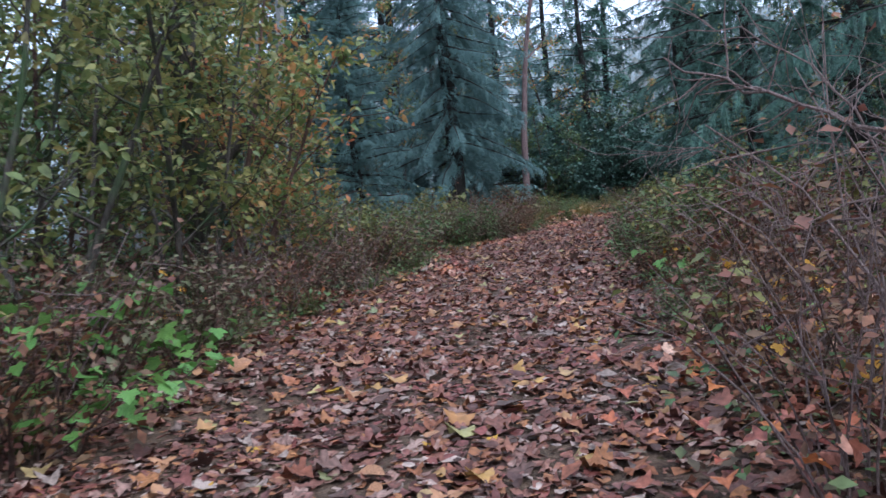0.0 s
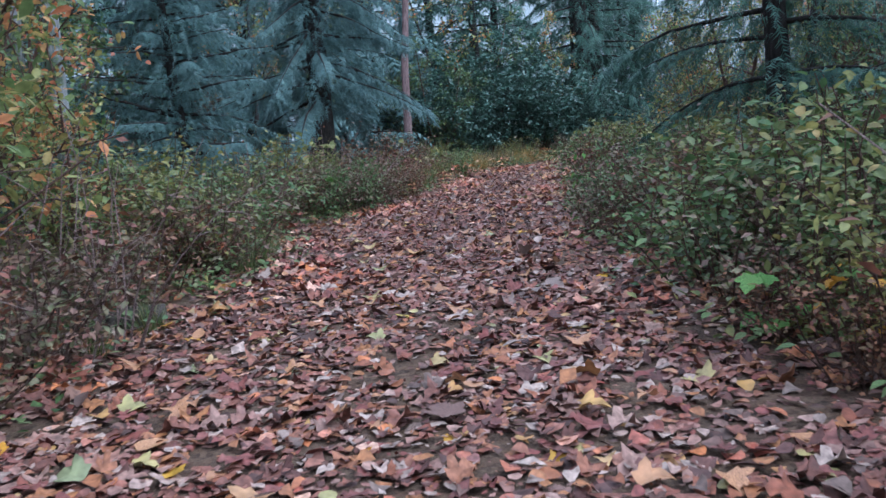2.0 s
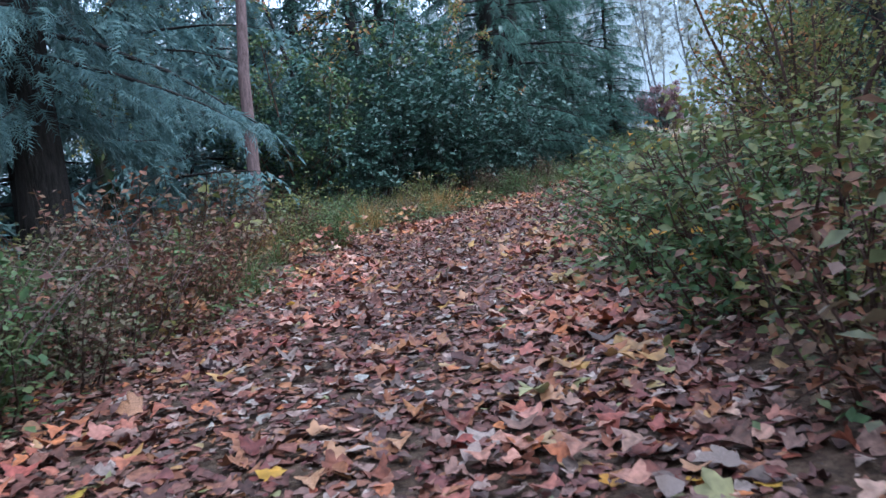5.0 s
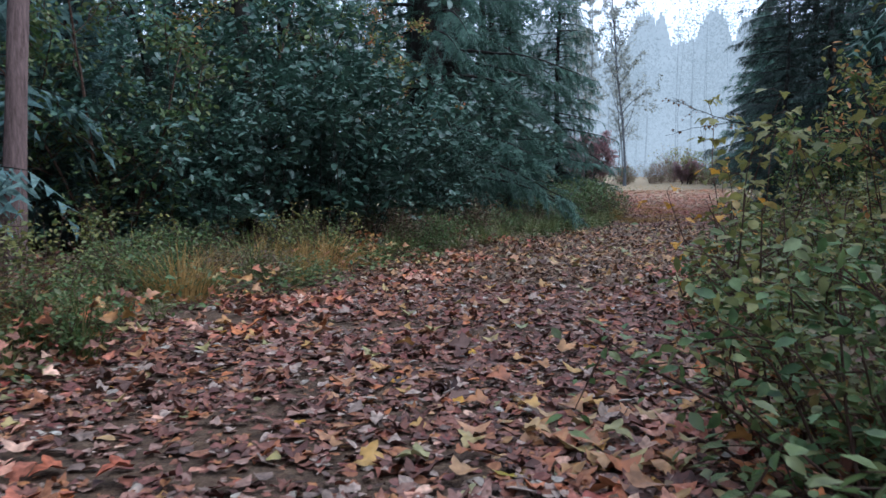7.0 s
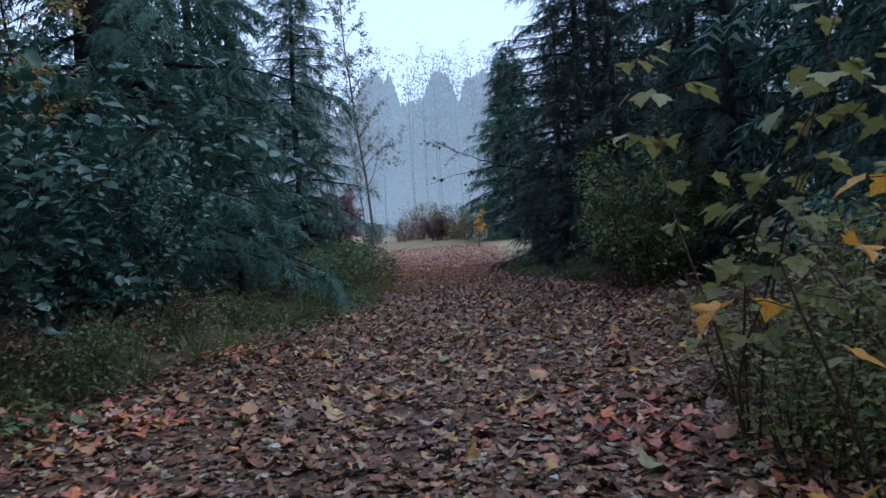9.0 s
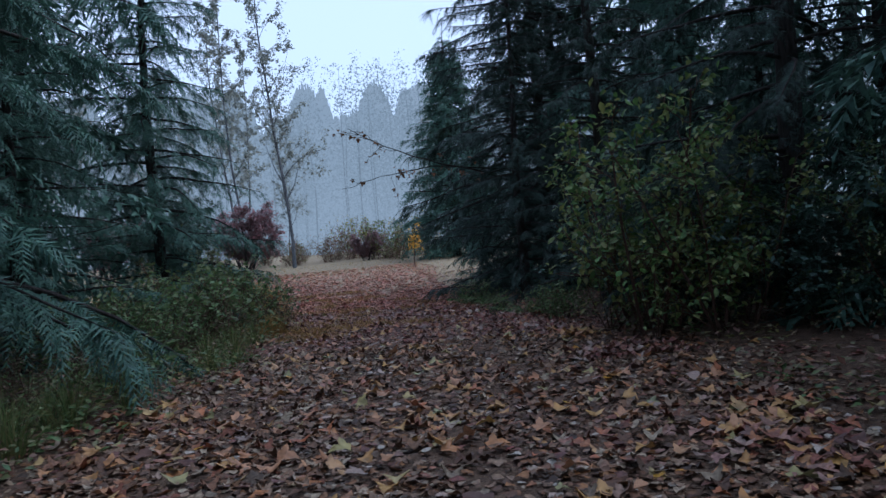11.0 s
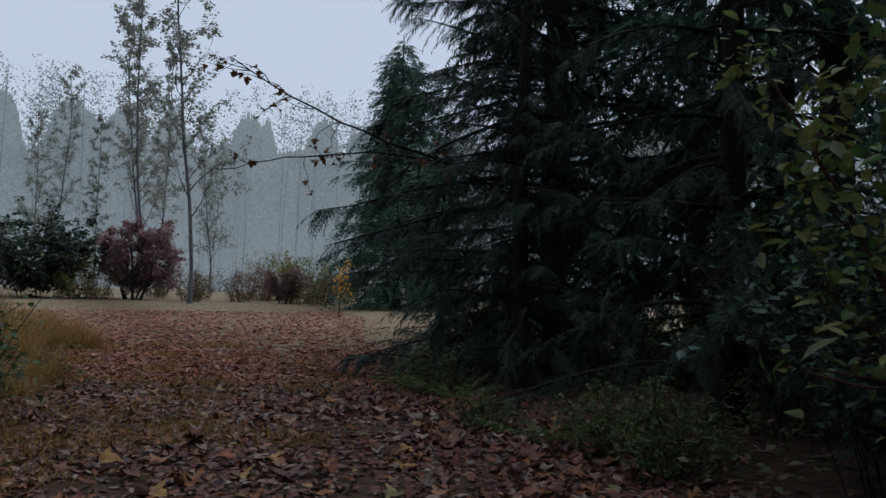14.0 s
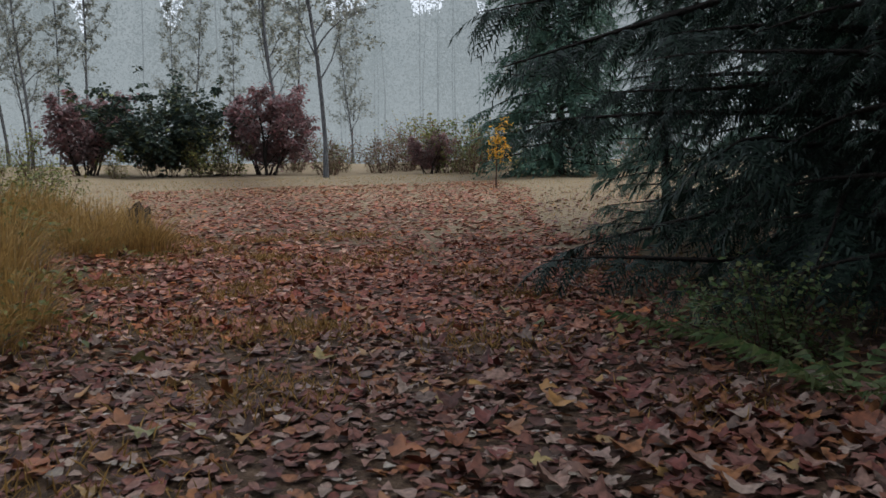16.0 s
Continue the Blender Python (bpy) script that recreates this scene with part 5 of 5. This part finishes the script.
def cover(name, label, count, seed, s0, s1, sides, reach, lo, hi, mat, template=OVAL):
    """Low leafy growth over the ground on the banks, in patches."""
    r = np.random.default_rng(seed)
    patches = count // 40
    s = r.uniform(s0, s1, patches)
    side = r.choice(sides, patches)
    out = r.uniform(0.1, 1, patches) ** 1.3 * reach
    c = along(s, np.where(side < 0, -(LEFT(s) + out), RIGHT(s) + out))
    p = np.repeat(c, 40, 0) + r.normal(0, 0.2, (patches * 40, 2))
    n = len(p)
    tall = np.repeat(r.uniform(0.06, 0.32, patches), 40)
    q_ = np.column_stack([p, height(p[:, 0], p[:, 1]) + 0.02 + tall * r.random(n)])
    dd = np.column_stack([r.normal(0, 1, n), r.normal(0, 1, n), r.uniform(-0.5, 0.5, n)])
    up = np.column_stack([r.normal(0, 0.4, n), r.normal(0, 0.4, n), np.ones(n)])
    ob = part(name, [spread(template, q_, dd, up, r.uniform(lo, hi, n))], mat)
    return tagged(ob, label, "ground cover", kind="stuff")


cover("ground_cover", "low green herbs on the banks of the path", 22000, 101, -2, 43, [-1, -1, 1], 2.6, 0.04, 0.085, GREEN, DIAMOND)
cover("ground_cover", "low withered herbs on the banks of the path", 14000, 102, -2, 43, [-1, 1], 2.6, 0.04, 0.08, BROWNLEAF, DIAMOND)
cover("ground_cover", "low yellow-green herbs on the banks of the path", 6000, 103, -2, 43, [-1, 1], 2.2, 0.03, 0.08, YGREEN)
cover("ground_cover", "red and orange leaves caught in the herbs", 1800, 104, 15, 33, [-1, -1, 1], 2.2, 0.05, 0.1, BRIGHT, CURLED)
cover("ground_cover", "rusty leaves caught in the herbs", 2400, 106, 2, 33, [-1, 1], 2.0, 0.05, 0.09, LIFTEDRUST, CURLED)
cover("ground_cover", "yellow-green herbs on the grassy bank", 5000, 107, 42.5, 51, [-1], 2.6, 0.04, 0.09, YGREEN)
litter("leaf_litter", "rust-red leaves among the brown ones", COTTON, 2600, 191, 0.04, 0.085, 6, 32, 0.4, LIFTEDRUST)
litter("leaf_litter", "pale grey-brown leaves among the dark ones", COTTON, 2200, 192, 0.035, 0.075, 16, 46, 0.3, PALEDRY)
litter("leaf_litter", "brown leaves on the wood floor", DIAMOND, 22000, 67, 0.06, 0.13, -4, 37, 5.0)
# the freshest leaves, each on its own
FRESH = []
for tpl, mat_ in ((MAPLE, LITTER), (CURLED, BRIGHT), (BOAT, LITTER), (CURLED, LITTER), (COTTON, BRIGHT)):
    me = build_mesh("leaf", [tpl])
    me.materials.append(mat_)
    FRESH.append(me)
r70, p70 = scatter(300, 71, 1, 42, 0.3)
for i in range(300):
    leaf = new("leaf", FRESH[i % 5])
    leaf.parent = ground
    s = r70.uniform(0.07, 0.15)
    leaf.matrix_local = Matrix.Translation(Vector(p70[i]) + Vector((0, 0, 0.035))) @ Euler((r70.normal(0, 0.25), r70.normal(0, 0.25), r70.uniform(0, 6.28))).to_matrix().to_4x4() @ Matrix.Scale(s, 4)
